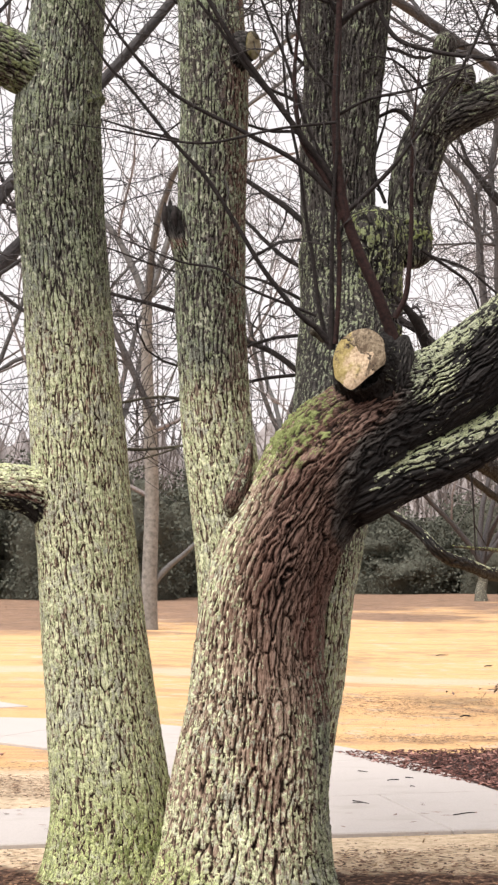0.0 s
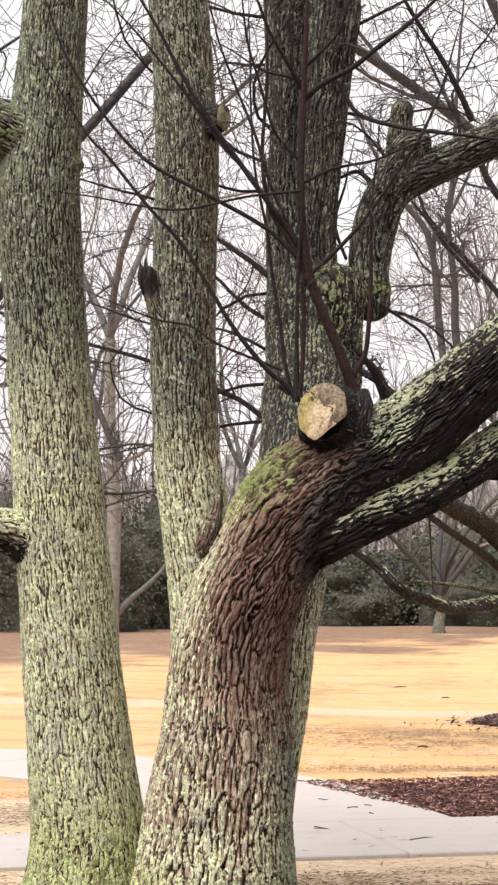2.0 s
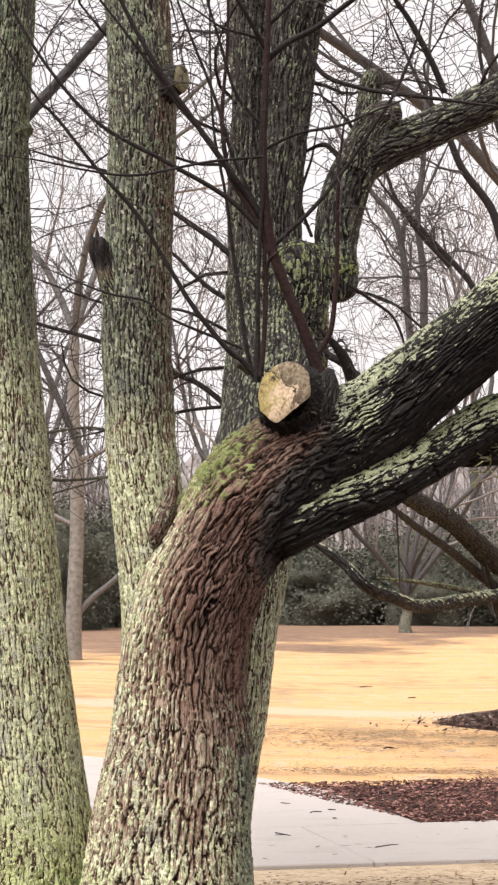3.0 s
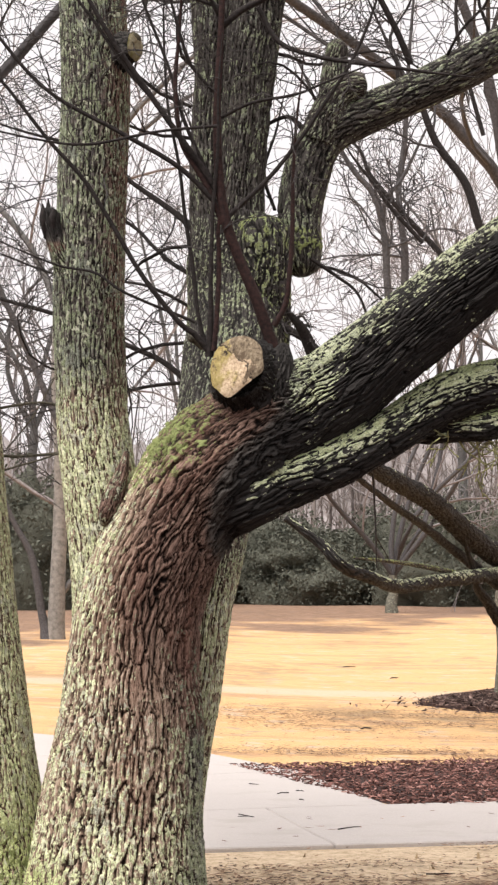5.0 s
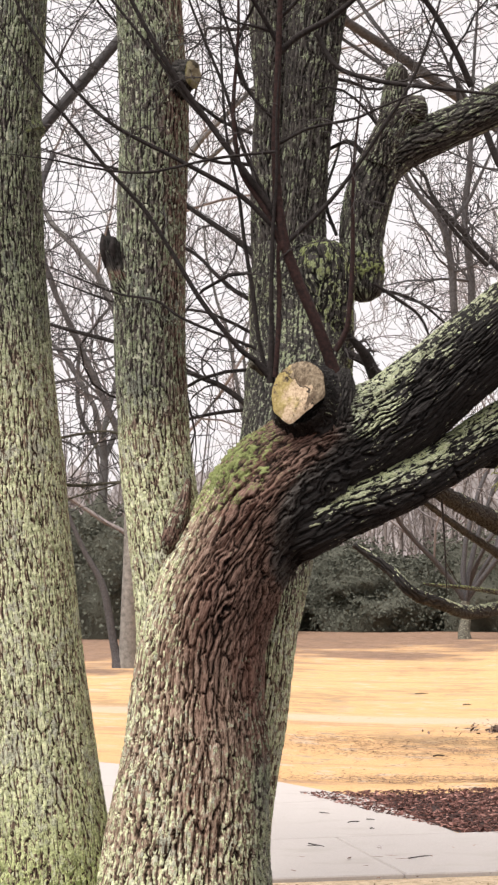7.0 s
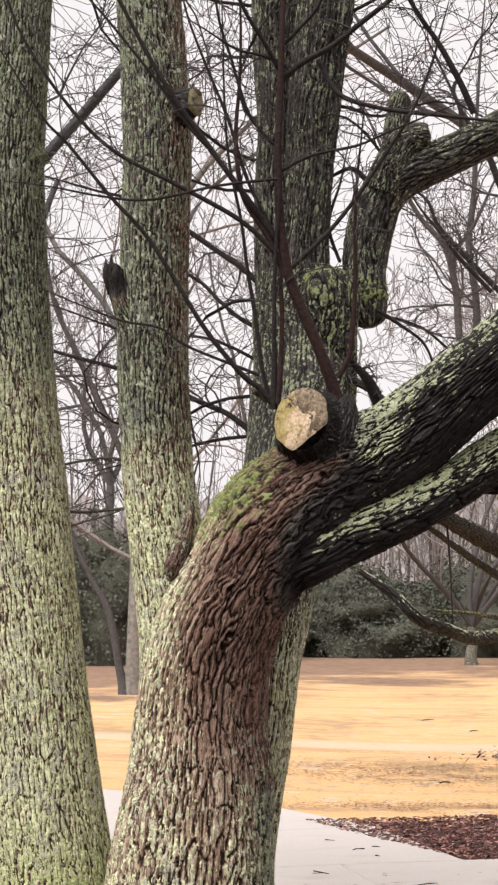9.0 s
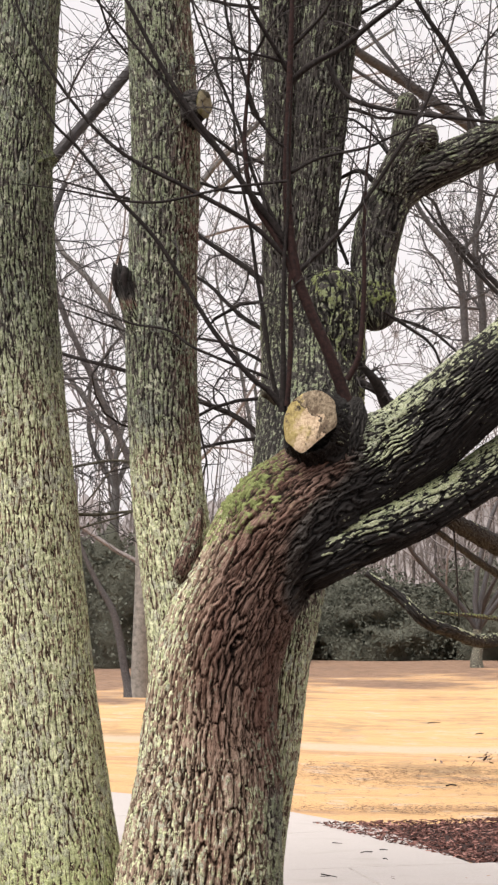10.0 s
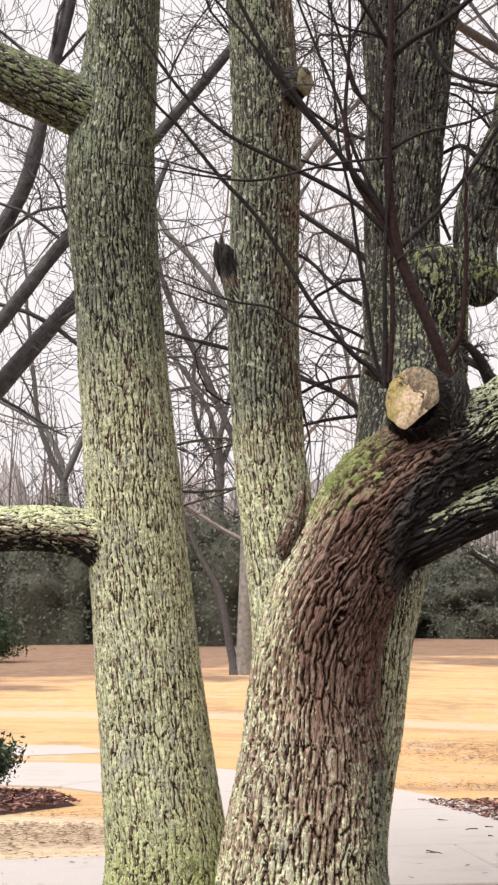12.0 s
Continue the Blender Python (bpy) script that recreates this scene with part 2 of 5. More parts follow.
    bump(n, l, b, fine, 0.7, 0.03)
    return m


def concrete_material():
    m, n, l, b = material("concrete", 0.9)
    pos = coords(n)
    f = noise_node(n, l, 90, 6, pos, 0.7)
    g = noise_node(n, l, 2.5, 4, pos)
    col = ramp(n, l, f, [(0.3, (0.375, 0.342, 0.322)), (0.7, (0.485, 0.445, 0.420))])
    l.new(mix(n, l, step_node(n, l, g, 0.5, 0.75), col, (0.385, 0.350, 0.320)), b.inputs["Base Color"])
    bump(n, l, b, f, 0.3, 0.003)
    return m


def bush_material():
    m, n, l, b = material("hazed_bush_mass", 0.95)
    pos = coords(n)
    f = noise_node(n, l, 3.5, 7, pos, 0.8)
    # leaf greens greyed and lifted: the haze over the field is in the colour
    l.new(ramp(n, l, f, [(0.3, (0.128, 0.131, 0.100)), (0.5, (0.160, 0.163, 0.126)), (0.7, (0.195, 0.199, 0.156))]), b.inputs["Base Color"])
    bump(n, l, b, f, 1.0, 0.45)
    return m


def island_material(name, stops, rough=0.9):
    m, n, l, b = material(name, rough)
    g = n.new("ShaderNodeNewGeometry")
    l.new(ramp(n, l, g.outputs["Random Per Island"], stops), b.inputs["Base Color"])
    return m


BARK = bark_material()
TWIG = plain_bark("twig_bark", (0.010, 0.008, 0.0075), (0.034, 0.027, 0.025), 60)
FINE_TWIG = plain_bark("fine_twig_bark", (0.028, 0.024, 0.023), (0.075, 0.066, 0.063), 60)
SHOOT = plain_bark("shoot_bark", (0.010, 0.006, 0.0055), (0.045, 0.021, 0.018), 50)
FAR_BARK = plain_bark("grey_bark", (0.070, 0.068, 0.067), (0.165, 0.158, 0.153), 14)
# haze of distance put into the base colour: twigs paled to light grey
FAR_TWIG = plain_bark("hazed_grey_twigs", (0.15, 0.131, 0.127), (0.28, 0.247, 0.24), 12)
LEAN_BARK = plain_bark("dark_grey_bark", (0.040, 0.037, 0.038), (0.105, 0.098, 0.099), 25)
MOSSY_TRUNK = plain_bark("mossy_grey_bark", (0.050, 0.048, 0.038), (0.19, 0.178, 0.140), 22, 0.04)
PALE_TRUNK = plain_bark("pale_grey_bark", (0.12, 0.111, 0.100), (0.27, 0.250, 0.226), 10)
WOOD = cut_wood()
OLD_WOOD = cut_wood("old_cut_wood", (0.42, 0.47, 0.45))
GRASS = ground_material()
CONCRETE = concrete_material()
MULCH = island_material("bark_mulch", [(0.0, (0.022, 0.010, 0.008)), (0.35, (0.080, 0.036, 0.029)), (0.75, (0.19, 0.088, 0.072)), (1.0, (0.44, 0.24, 0.20))])
SOIL = plain_bark("mulch_soil", (0.012, 0.007, 0.006), (0.060, 0.030, 0.024), 60)
MOUND = island_material("old_mulch", [(0.0, (0.016, 0.010, 0.008)), (0.4, (0.06, 0.036, 0.030)), (0.8, (0.14, 0.088, 0.075)), (1.0, (0.34, 0.25, 0.21))])
LITTER = island_material("leaf_litter", [(0.0, (0.035, 0.018, 0.012)), (0.5, (0.13, 0.065, 0.04)), (1.0, (0.32, 0.19, 0.11))])
STRAW = island_material("straw_blades", [(0.0, (0.20, 0.13, 0.07)), (0.5, (0.44, 0.32, 0.19)), (1.0, (0.66, 0.52, 0.35))])
EVERGREEN = island_material("evergreen_leaves", [(0.0, (0.078, 0.082, 0.063)), (0.5, (0.090, 0.094, 0.073)), (1.0, (0.105, 0.109, 0.086))])
SHRUB_LEAF = island_material("shrub_leaves", [(0.0, (0.020, 0.032, 0.018)), (0.6, (0.05, 0.075, 0.042)), (1.0, (0.12, 0.155, 0.09))])
BUSH = bush_material()
# distance haze is mixed into both of these woodland colours
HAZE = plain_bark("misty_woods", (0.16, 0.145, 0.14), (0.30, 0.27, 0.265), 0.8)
THICKET = island_material("hazed_bare_thicket", [(0.0, (0.12, 0.10, 0.092)), (0.6, (0.19, 0.162, 0.15)), (1.0, (0.27, 0.235, 0.215))])


# ---- mesh helpers ----
def hash3(ix, iy, iz, seed):
    h = (ix * 374761393 + iy * 668265263 + iz * 2147483647 + seed * 974711) & 0xFFFFFFFF
    h = ((h ^ (h >> 13)) * 1274126177) & 0xFFFFFFFF
    h = ((h ^ (h >> 16)) * 2246822519) & 0xFFFFFFFF
    return ((h ^ (h >> 15)) & 0xFFFF) / 32767.5 - 1.0


def vnoise(p, seed=0):
    """Smooth noise in -1..1 at the points p (n x 3)."""
    i = np.floor(p).astype(np.int64)
    f = p - i
    f = f * f * f * (f * (f * 6 - 15) + 10)
    out = 0.0
    for dx in (0, 1):
        for dy in (0, 1):
            for dz in (0, 1):
                w = (f[:, 0] if dx else 1 - f[:, 0]) * (f[:, 1] if dy else 1 - f[:, 1]) * (f[:, 2] if dz else 1 - f[:, 2])
                out = out + w * hash3(i[:, 0] + dx, i[:, 1] + dy, i[:, 2] + dz, seed)
    return out


def quad_mesh(name, verts, faces, mat, smooth=True, attrs=None):
    """A mesh from arrays of points and of quads (or triangles)."""
    me = bpy.data.meshes.new(name)
    k = faces.shape[1]
    me.vertices.add(len(verts))
    me.vertices.foreach_set("co", np.asarray(verts, np.float32).ravel())
    me.loops.add(faces.size)
    me.loops.foreach_set("vertex_index", faces.astype(np.int32).ravel())
    me.polygons.add(len(faces))
    me.polygons.foreach_set("loop_start", np.arange(0, faces.size, k, dtype=np.int32))
    me.polygons.foreach_set("use_smooth", np.full(len(faces), smooth))
    for key, v in (attrs or {}).items():
        if np.ndim(v) == 2:
            me.attributes.new(key, "FLOAT_VECTOR", "POINT").data.foreach_set("vector", np.asarray(v, np.float32).ravel())
        else:
            me.attributes.new(key, "FLOAT", "POINT").data.foreach_set("value", np.asarray(v, np.float32))
    me.materials.append(mat)
    me.update(calc_edges=True)
    return me


def part(name, me, parent, label=""):
    ob = new(name, me)
    ob.parent = parent
    return tagged(ob, label)


def thing(name, label, category, at=(0, 0, 0), group="", kind=""):
    ob = new(name)
    ob.location = at
    ob.empty_display_size = 0.2
    return tagged(ob, label, category, group, kind)


def spline(pts, step):
    """Catmull-Rom through rows (x, y, z, r), sampled about every step metres."""
    p = np.array(pts, float)
    p = np.vstack([2 * p[0] - p[1], p, 2 * p[-1] - p[-2]])
    out = []
    for i in range(1, len(p) - 2):
        a, b, c, d = p[i - 1], p[i], p[i + 1], p[i + 2]
        m = max(1, int(np.ceil(np.linalg.norm((c - b)[:3]) / step)))
        t = np.linspace(0, 1, m, endpoint=False)[:, None]
        out.append(0.5 * (2 * b + (c - a) * t + (2 * a - 5 * b + 4 * c - d) * t ** 2 + (3 * b - a - 3 * c + d) * t ** 3))
    return np.vstack(out + [p[-2:-1]])


def frames_along(c):
    """Tangents and two crosswise directions, carried along the line c."""
    t = np.gradient(c, axis=0)
    t /= np.linalg.norm(t, axis=1)[:, None]
    u = np.cross(t[0], (0.3, 1.0, 0.2))
    us = []
    for k in range(len(c)):
        u = u - t[k] * np.dot(u, t[k])
        u /= np.linalg.norm(u)
        us.append(u)
    us = np.array(us)
    return t, us, np.cross(t, us)


def tube_faces(rows, n):
    a = np.arange(rows - 1)[:, None] * n
    j = np.arange(n)[None, :]
    j2 = (j + 1) % n
    return np.stack([a + j, a + j2, a + n + j2, a + n + j], -1).reshape(-1, 4)


def plates(a, b, count, seed, long):
    """Cellular plates on the sheet a (0..count round the limb), b along, where one step of b is long steps of a:
    the distance to the nearest joint, in steps of a, and a number and slope for each plate."""
    ia, ib = np.floor(a).astype(np.int64), np.floor(b).astype(np.int64)
    f1, f2 = np.full(len(a), 99.0), np.full(len(a), 99.0)
    a1, b1, a2, b2, num, sl = (np.zeros(len(a)) for _ in range(6))
    for da in (-1, 0, 1):
        for db in (-1, 0, 1):
            ca, cb = ia + da, ib + db
            w = ca % count
            ga = a - ca - (hash3(w, cb, 0 * cb, seed) * 0.42 + 0.5)
            gb = b - cb - (hash3(w, cb, 0 * cb + 1, seed) * 0.48 + 0.5)
            d = ga * ga + gb * gb
            near = d < f1
            second = ~near & (d < f2)
            f2 = np.where(near, f1, np.where(second, d, f2))
            a2, b2 = np.where(near, a1, np.where(second, ga, a2)), np.where(near, b1, np.where(second, gb, b2))
            num = np.where(near, hash3(w, cb, 0 * cb + 2, seed), num)
            sl = np.where(near, ga * hash3(w, cb, 0 * cb + 3, seed) + 0.25 * gb * hash3(w, cb, 0 * cb + 4, seed), sl)
            f1, a1, b1 = np.where(near, d, f1), np.where(near, ga, a1), np.where(near, gb, b1)
    gap = 0.5 * (f2 - f1) / np.sqrt((a2 - a1) ** 2 + ((b2 - b1) / long) ** 2 + 1e-6)
    return gap, num, sl


def limb_mesh(name, pts, seed, res=0.0047, plate=0.018, length=6.0, depth=0.010, lichen=0.5, damp_shade=0.0, moss=0.0, lump=0.03, wander=0.4, shag=0.0, fine_to=4.8, even=False, flute=(0, 0.0), cut=0.92, rough=0.30, coarse=1.0, mat=None):
    """A trunk or limb with ridged bark: braided furrows along the grain, short cross breaks, and shaggy lifted strips.
    lichen, damp with painted shade, moss, shag: numbers or functions of points and outward directions."""
    c = spline(pts, res * 1.75)
    # upper reaches are sampled coarsely
    keep = (c[:, 2] < fine_to) | (np.arange(len(c)) % 6 == 0)
    keep[-1] = True
    c = c[keep]
    r = c[:, 3]
    c = c[:, :3]
    t, u, v = frames_along(c)
    # the side turned to the walkers' lawn is sampled closely, the back loosely
    girth = 2 * np.pi * np.percentile(r, 70)
    x = np.linspace(-1, 1, int(max(24, girth / res * (1.0 if even else 0.72))), endpoint=False)
    n = len(x)
    if even:
        th = np.pi * x
    else:
        th = np.arctan2(-v[:, 1].mean(), -u[:, 1].mean()) + np.pi * np.where(np.abs(x) < 0.8, x / 0.8 * 0.58, np.sign(x) * (0.58 + (np.abs(x) - 0.8) / 0.2 * 0.42))
    s = np.concatenate([[0], np.cumsum(np.linalg.norm(np.diff(c, axis=0), axis=1))])
    out = (np.cos(th)[None, :, None] * u[:, None, :] + np.sin(th)[None, :, None] * v[:, None, :]).reshape(-1, 3)
    rr = np.repeat(r, n)
    ss = np.repeat(s, n)
    tt = np.tile(th, len(r))
    cyl = np.stack([rr * np.cos(tt), rr * np.sin(tt), ss], -1)
    low = vnoise(cyl * np.array([4.0, 4.0, 2.2]), seed) + 0.5 * vnoise(cyl * np.array([9.0, 9.0, 4.0]), seed + 1)
    rad = rr * (1 + lump * low)
    if flute[0]:
        rad = rad * (1 + flute[1] * (np.abs(np.sin(0.5 * flute[0] * tt + 0.5 * low + 0.35 * ss)) - 0.7))
    base = np.repeat(c, n, 0) + out * rad[:, None]
    give = lambda f: f(base, out) if callable(f) else np.full(len(base), float(f))
    cl = lambda a: np.clip(a, 0, 1)
    soft = lambda a: cl(a) * cl(a) * (3 - 2 * cl(a))
    # the furrows wander sideways
    wx = vnoise(cyl / np.array([0.07, 0.07, 0.16]), seed + 2)
    wz = vnoise(cyl / np.array([0.10, 0.10, 0.40]), seed + 4)
    wide = vnoise(cyl / np.array([0.20, 0.20, 0.45]), seed + 3)
    kink = vnoise(cyl / np.array([0.035, 0.035, 0.06]), seed + 12)
    q = cyl + 0.012 * np.stack([wx, wx, wz], -1)
    n2 = vnoise(q / plate / np.array([0.40, 0.40, length * 0.6]), seed + 6)
    n3 = vnoise(q / plate / np.array([0.22, 0.22, length * 0.25]), seed + 7)
    grit = vnoise(cyl / (plate * 0.30), seed + 9)
    sh = give(shag)
    # long interlocking ridges, each split into finer fibres
    count = max(6, int(round(2 * np.pi * np.percentile(r, 65) / plate)))
    turn = tt / (2 * np.pi)
    way = wander * (wx + 1.5 * wide) + rough * kink + sh * (1.0 * wx + 0.70 * kink) + 0.4 * rough * grit
    qb = ss / (plate * length) + 0.25 * wz + 0.06 * n2 + 0.4 * rough * kink + 0.2 * sh * kink
    gap, num, sl = plates(turn * count + way, qb, count, seed + 10, length)
    many = int(round(count * 2.3))
    gap2, num2, sl2 = plates(turn * many + 2.3 * way + 0.25 * n2, 1.7 * qb + 0.2 * wx, many, seed + 11, length * 1.35)
    joint = soft(gap / np.maximum(0.07, 0.17 + 0.06 * wide + 0.10 * kink))
    split = soft(gap2 / 0.16)
    f2 = soft(np.abs(n2) / 0.16)
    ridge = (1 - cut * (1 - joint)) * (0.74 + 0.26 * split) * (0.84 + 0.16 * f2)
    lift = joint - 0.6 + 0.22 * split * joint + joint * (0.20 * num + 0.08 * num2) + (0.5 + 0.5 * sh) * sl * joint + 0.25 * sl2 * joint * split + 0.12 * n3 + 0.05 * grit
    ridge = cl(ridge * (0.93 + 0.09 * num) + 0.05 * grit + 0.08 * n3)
    clump = np.abs(vnoise(cyl / 0.017, seed + 13)) * 1.5 - 0.40 + 0.45 * vnoise(cyl / 0.009, seed + 14)
    green = soft((give(moss) - 0.12) / 0.3)
    ridge = cl(ridge * (1 - 0.7 * green) + green * (0.45 + 0.75 * clump))
    lift = lift * (1 - 0.5 * green) + green * (0.5 + 0.9 * clump) * min(1.0, 0.012 / depth)
    taper = np.minimum(1, rr / 0.08)
    pos = base + out * (depth * taper * lift)[:, None]
    faces = tube_faces(len(r), n)
    attrs = {"ridge": ridge, "lichen": give(lichen), "damp_shade": give(damp_shade), "moss": give(moss), "grain": cyl / coarse}
    for end in (0, len(r) - 1):
        ctr = pos[end * n:(end + 1) * n].mean(0)
        k = len(pos)
        pos = np.vstack([pos, ctr[None]])
        for key in attrs:
            attrs[key] = np.concatenate([attrs[key], attrs[key][end * n:end * n + 1]])
        j = np.arange(0, n - n % 2, 2)
        ring = end * n
        cap = np.stack([ring + j, ring + (j + 1) % n, ring + (j + 2) % n, np.full(len(j), k)], -1)
        faces = np.vstack([faces, cap if end else cap[:, ::-1]])
    return quad_mesh(name, pos, faces, mat or BARK, True, attrs)


def twig_mesh(name, lines, mat, sides=6, step=0.03):
    """Smooth thin branches, each a row list (x, y, z, r), in one mesh."""
    vs, fs, k = [], [], 0
    for pts in lines:
        c = spline(pts, step)
        t, u, v = frames_along(c[:, :3])
        th = np.linspace(0, 2 * np.pi, sides, endpoint=False)
        ring = np.cos(th)[None, :, None] * u[:, None, :] + np.sin(th)[None, :, None] * v[:, None, :]
        vs.append((c[:, None, :3] + ring * c[:, None, 3:4]).reshape(-1, 3))
        fs.append(tube_faces(len(c), sides) + k)
        k += len(c) * sides
    return quad_mesh(name, np.vstack(vs), np.vstack(fs), mat)


def grow(rng, start, way, length, r, level, out, kids=(6, 6, 5, 4), spread=0.75, lift=0.15, tip=0.004, crook=0.24):
    """Branches by recursion: out[level] takes lines of rows (x, y, z, r). Each bends slowly and sweeps up."""
    m = (10, 9, 7, 6, 5)[min(level, 4)]
    p, d = np.array(start, float), np.array(way, float)
    d /= np.linalg.norm(d)
    rows = [(*p, r)]
    dirs = [d]
    end = max(tip, r * 0.35)
    bend = rng.normal(0, crook * 0.8, 3)
    for i in range(m):
        bend = 0.55 * bend + rng.normal(0, crook * 0.5, 3)
        d = d + bend + np.array([0, 0, lift * 1.6 / m])
        d /= np.linalg.norm(d)
        p = p + d * length / m
        rows.append((*p, r + (end - r) * (i + 1) / m))
        dirs.append(d)
    out[min(level, len(out) - 1)].append(rows)
    if level >= len(kids):
        return
    for k in range(kids[level]):
        f = 0.22 + 0.74 * (k + rng.random()) / kids[level]
        i = min(m - 1, int(f * m))
        base = np.array(rows[i][:3])
        side = np.cross(dirs[i], rng.normal(0, 1, 3))
        side /= np.linalg.norm(side) + 1e-9
        nd = dirs[i] * (1 - spread * 0.45) + side * spread * rng.uniform(0.6, 1.0)
        grow(rng, base, nd, length * rng.uniform(0.45, 0.72), max(tip, rows[i][3] * rng.uniform(0.45, 0.65)), level + 1, out, kids, spread, lift, tip, crook)


def thin_lines_mesh(name, lines, mat, sides=3):
    """Many straight-jointed branches as one light mesh."""
    vs, fs, k = [], [], 0
    th = np.linspace(0, 2 * np.pi, sides, endpoint=False)
    for rows in lines:
        c = np.array(rows)
        t = np.gradient(c[:, :3], axis=0)
        t /= np.linalg.norm(t, axis=1)[:, None] + 1e-9
        ref = np.where(np.abs(t[:, 2:3]) < 0.8, np.array([[0, 0, 1.0]]), np.array([[1.0, 0, 0]]))
        u = np.cross(t, ref)
        u /= np.linalg.norm(u, axis=1)[:, None] + 1e-9
        v = np.cross(t, u)
        ring = np.cos(th)[None, :, None] * u[:, None, :] + np.sin(th)[None, :, None] * v[:, None, :]
        vs.append((c[:, None, :3] + ring * c[:, None, 3:4]).reshape(-1, 3))
        fs.append(tube_faces(len(c), sides) + k)
        k += len(c) * sides
    return quad_mesh(name, np.vstack(vs), np.vstack(fs), mat)


def scatter_mesh(name, centres, size, rng, mat, aspect=0.5, flat=0.0, thick=0.0):
    """Small leaf or chip quads at the centres, turned at random; flat: 1 lies level."""
    n = len(centres)
    a = rng.normal(0, 1, (n, 3))
    a[:, 2] *= 1 - flat
    a /= np.linalg.norm(a, axis=1)[:, None]
    b = np.cross(a, rng.normal(0, 1, (n, 3)) * np.array([1 - flat, 1 - flat, 1]) + np.array([0, 0, flat * 3]))
    b /= np.linalg.norm(b, axis=1)[:, None]
    s = (np.asarray(size) * rng.uniform(0.6, 1.3, n))[:, None]
    a, b = a * s, b * s * aspect
    q = np.stack([centres - a, centres - b * 0.9 + a * 0.1, centres + a, centres + b * 0.9 - a * 0.1], 1)
    if thick:
        up = np.cross(a, b)
        up /= np.linalg.norm(up, axis=1)[:, None]
        up *= np.sign(up[:, 2:3] + 1e-9)
        top = q + up[:, None, :] * thick
        verts = np.concatenate([q, top], 1).reshape(-1, 3)
        base = np.arange(n)[:, None, None] * 8
        f = np.array([[4, 5, 6, 7], [0, 1, 5, 4], [1, 2, 6, 5], [2, 3, 7, 6], [3, 0, 4, 7]])[None]
        return quad_mesh(name, verts, (base + f).reshape(-1, 4), mat, False)
    return quad_mesh(name, q.reshape(-1, 3), np.arange(n * 4).reshape(-1, 4), mat, False)


# ---- ground ----
def lie(x, y):
    """Height of the ground: it falls gently from the tree to a shallow hollow in the field and rises to the woods."""
    dip = np.interp(y, [8.3, 9.5, 10.5, 12, 13.5, 15, 18, 22, 26, 32, 40, 50, 60, 72], [0.0, -0.013, -0.044, -0.11, -0.176, -0.253, -0.374, -0.484, -0.55, -0.572, -0.506, -0.308, -0.11, 0.0])
    swell = 0.015 * (np.sin(x * 0.7 + 1.3) + np.sin(y * 0.23)) * np.clip((y - 20) / 10, 0, 1)
    return dip * (0.8 + 0.25 * np.tanh(x / 2.5)) + swell


def ground():
    gx = np.concatenate([-np.geomspace(2500, 12, 14), np.linspace(-11, 11, 89), np.geomspace(12, 2500, 14)])
    gy = np.concatenate([-np.geomspace(2500, 6, 14), np.linspace(-4, 40, 150), np.linspace(41, 80, 40), np.geomspace(84, 3000, 18)])
    X, Y = np.meshgrid(gx, gy)
    v = np.stack([X, Y, lie(X, Y)], -1).reshape(-1, 3)
    w = len(gx)
    a = (np.arange(len(gy) - 1)[:, None] * w + np.arange(w - 1)[None, :]).ravel()
    f = np.stack([a, a + 1, a + w + 1, a + w], -1)
    tagged(new("ground", quad_mesh("ground", v, f, GRASS)), "dormant straw-coloured park turf with bare patches", "ground", kind="structure")


def slab(name, outline, z0, z1, mat):
    """A flat slab with a given outline (x, y rows) and a small bevel."""
    bm = bmesh.new()
    rim = [bm.verts.new((x, y, z1 + lie(x, y))) for x, y in outline]
    f = bm.faces.new(rim)
    if f.normal.z < 0 or f.calc_area() and sum((outline[i][0] * outline[(i + 1) % len(outline)][1] - outline[(i + 1) % len(outline)][0] * outline[i][1]) for i in range(len(outline))) < 0:
        f.normal_flip()
    r = bmesh.ops.extrude_face_region(bm, geom=[f])
    low = [e for e in r["geom"] if isinstance(e, bmesh.types.BMVert)]
    for vtx in low:
        vtx.co.z = z0 + lie(vtx.co.x, vtx.co.y)
    bmesh.ops.recalc_face_normals(bm, faces=bm.faces)
    edges = [e for e in bm.edges if all(vv not in low for vv in e.verts)]
    bmesh.ops.bevel(bm, geom=edges, offset=0.008, segments=1, affect="EDGES")
    me = bpy.data.meshes.new(name)
    bm.to_mesh(me)
    bm.free()
    me.materials.append(mat)
    return me


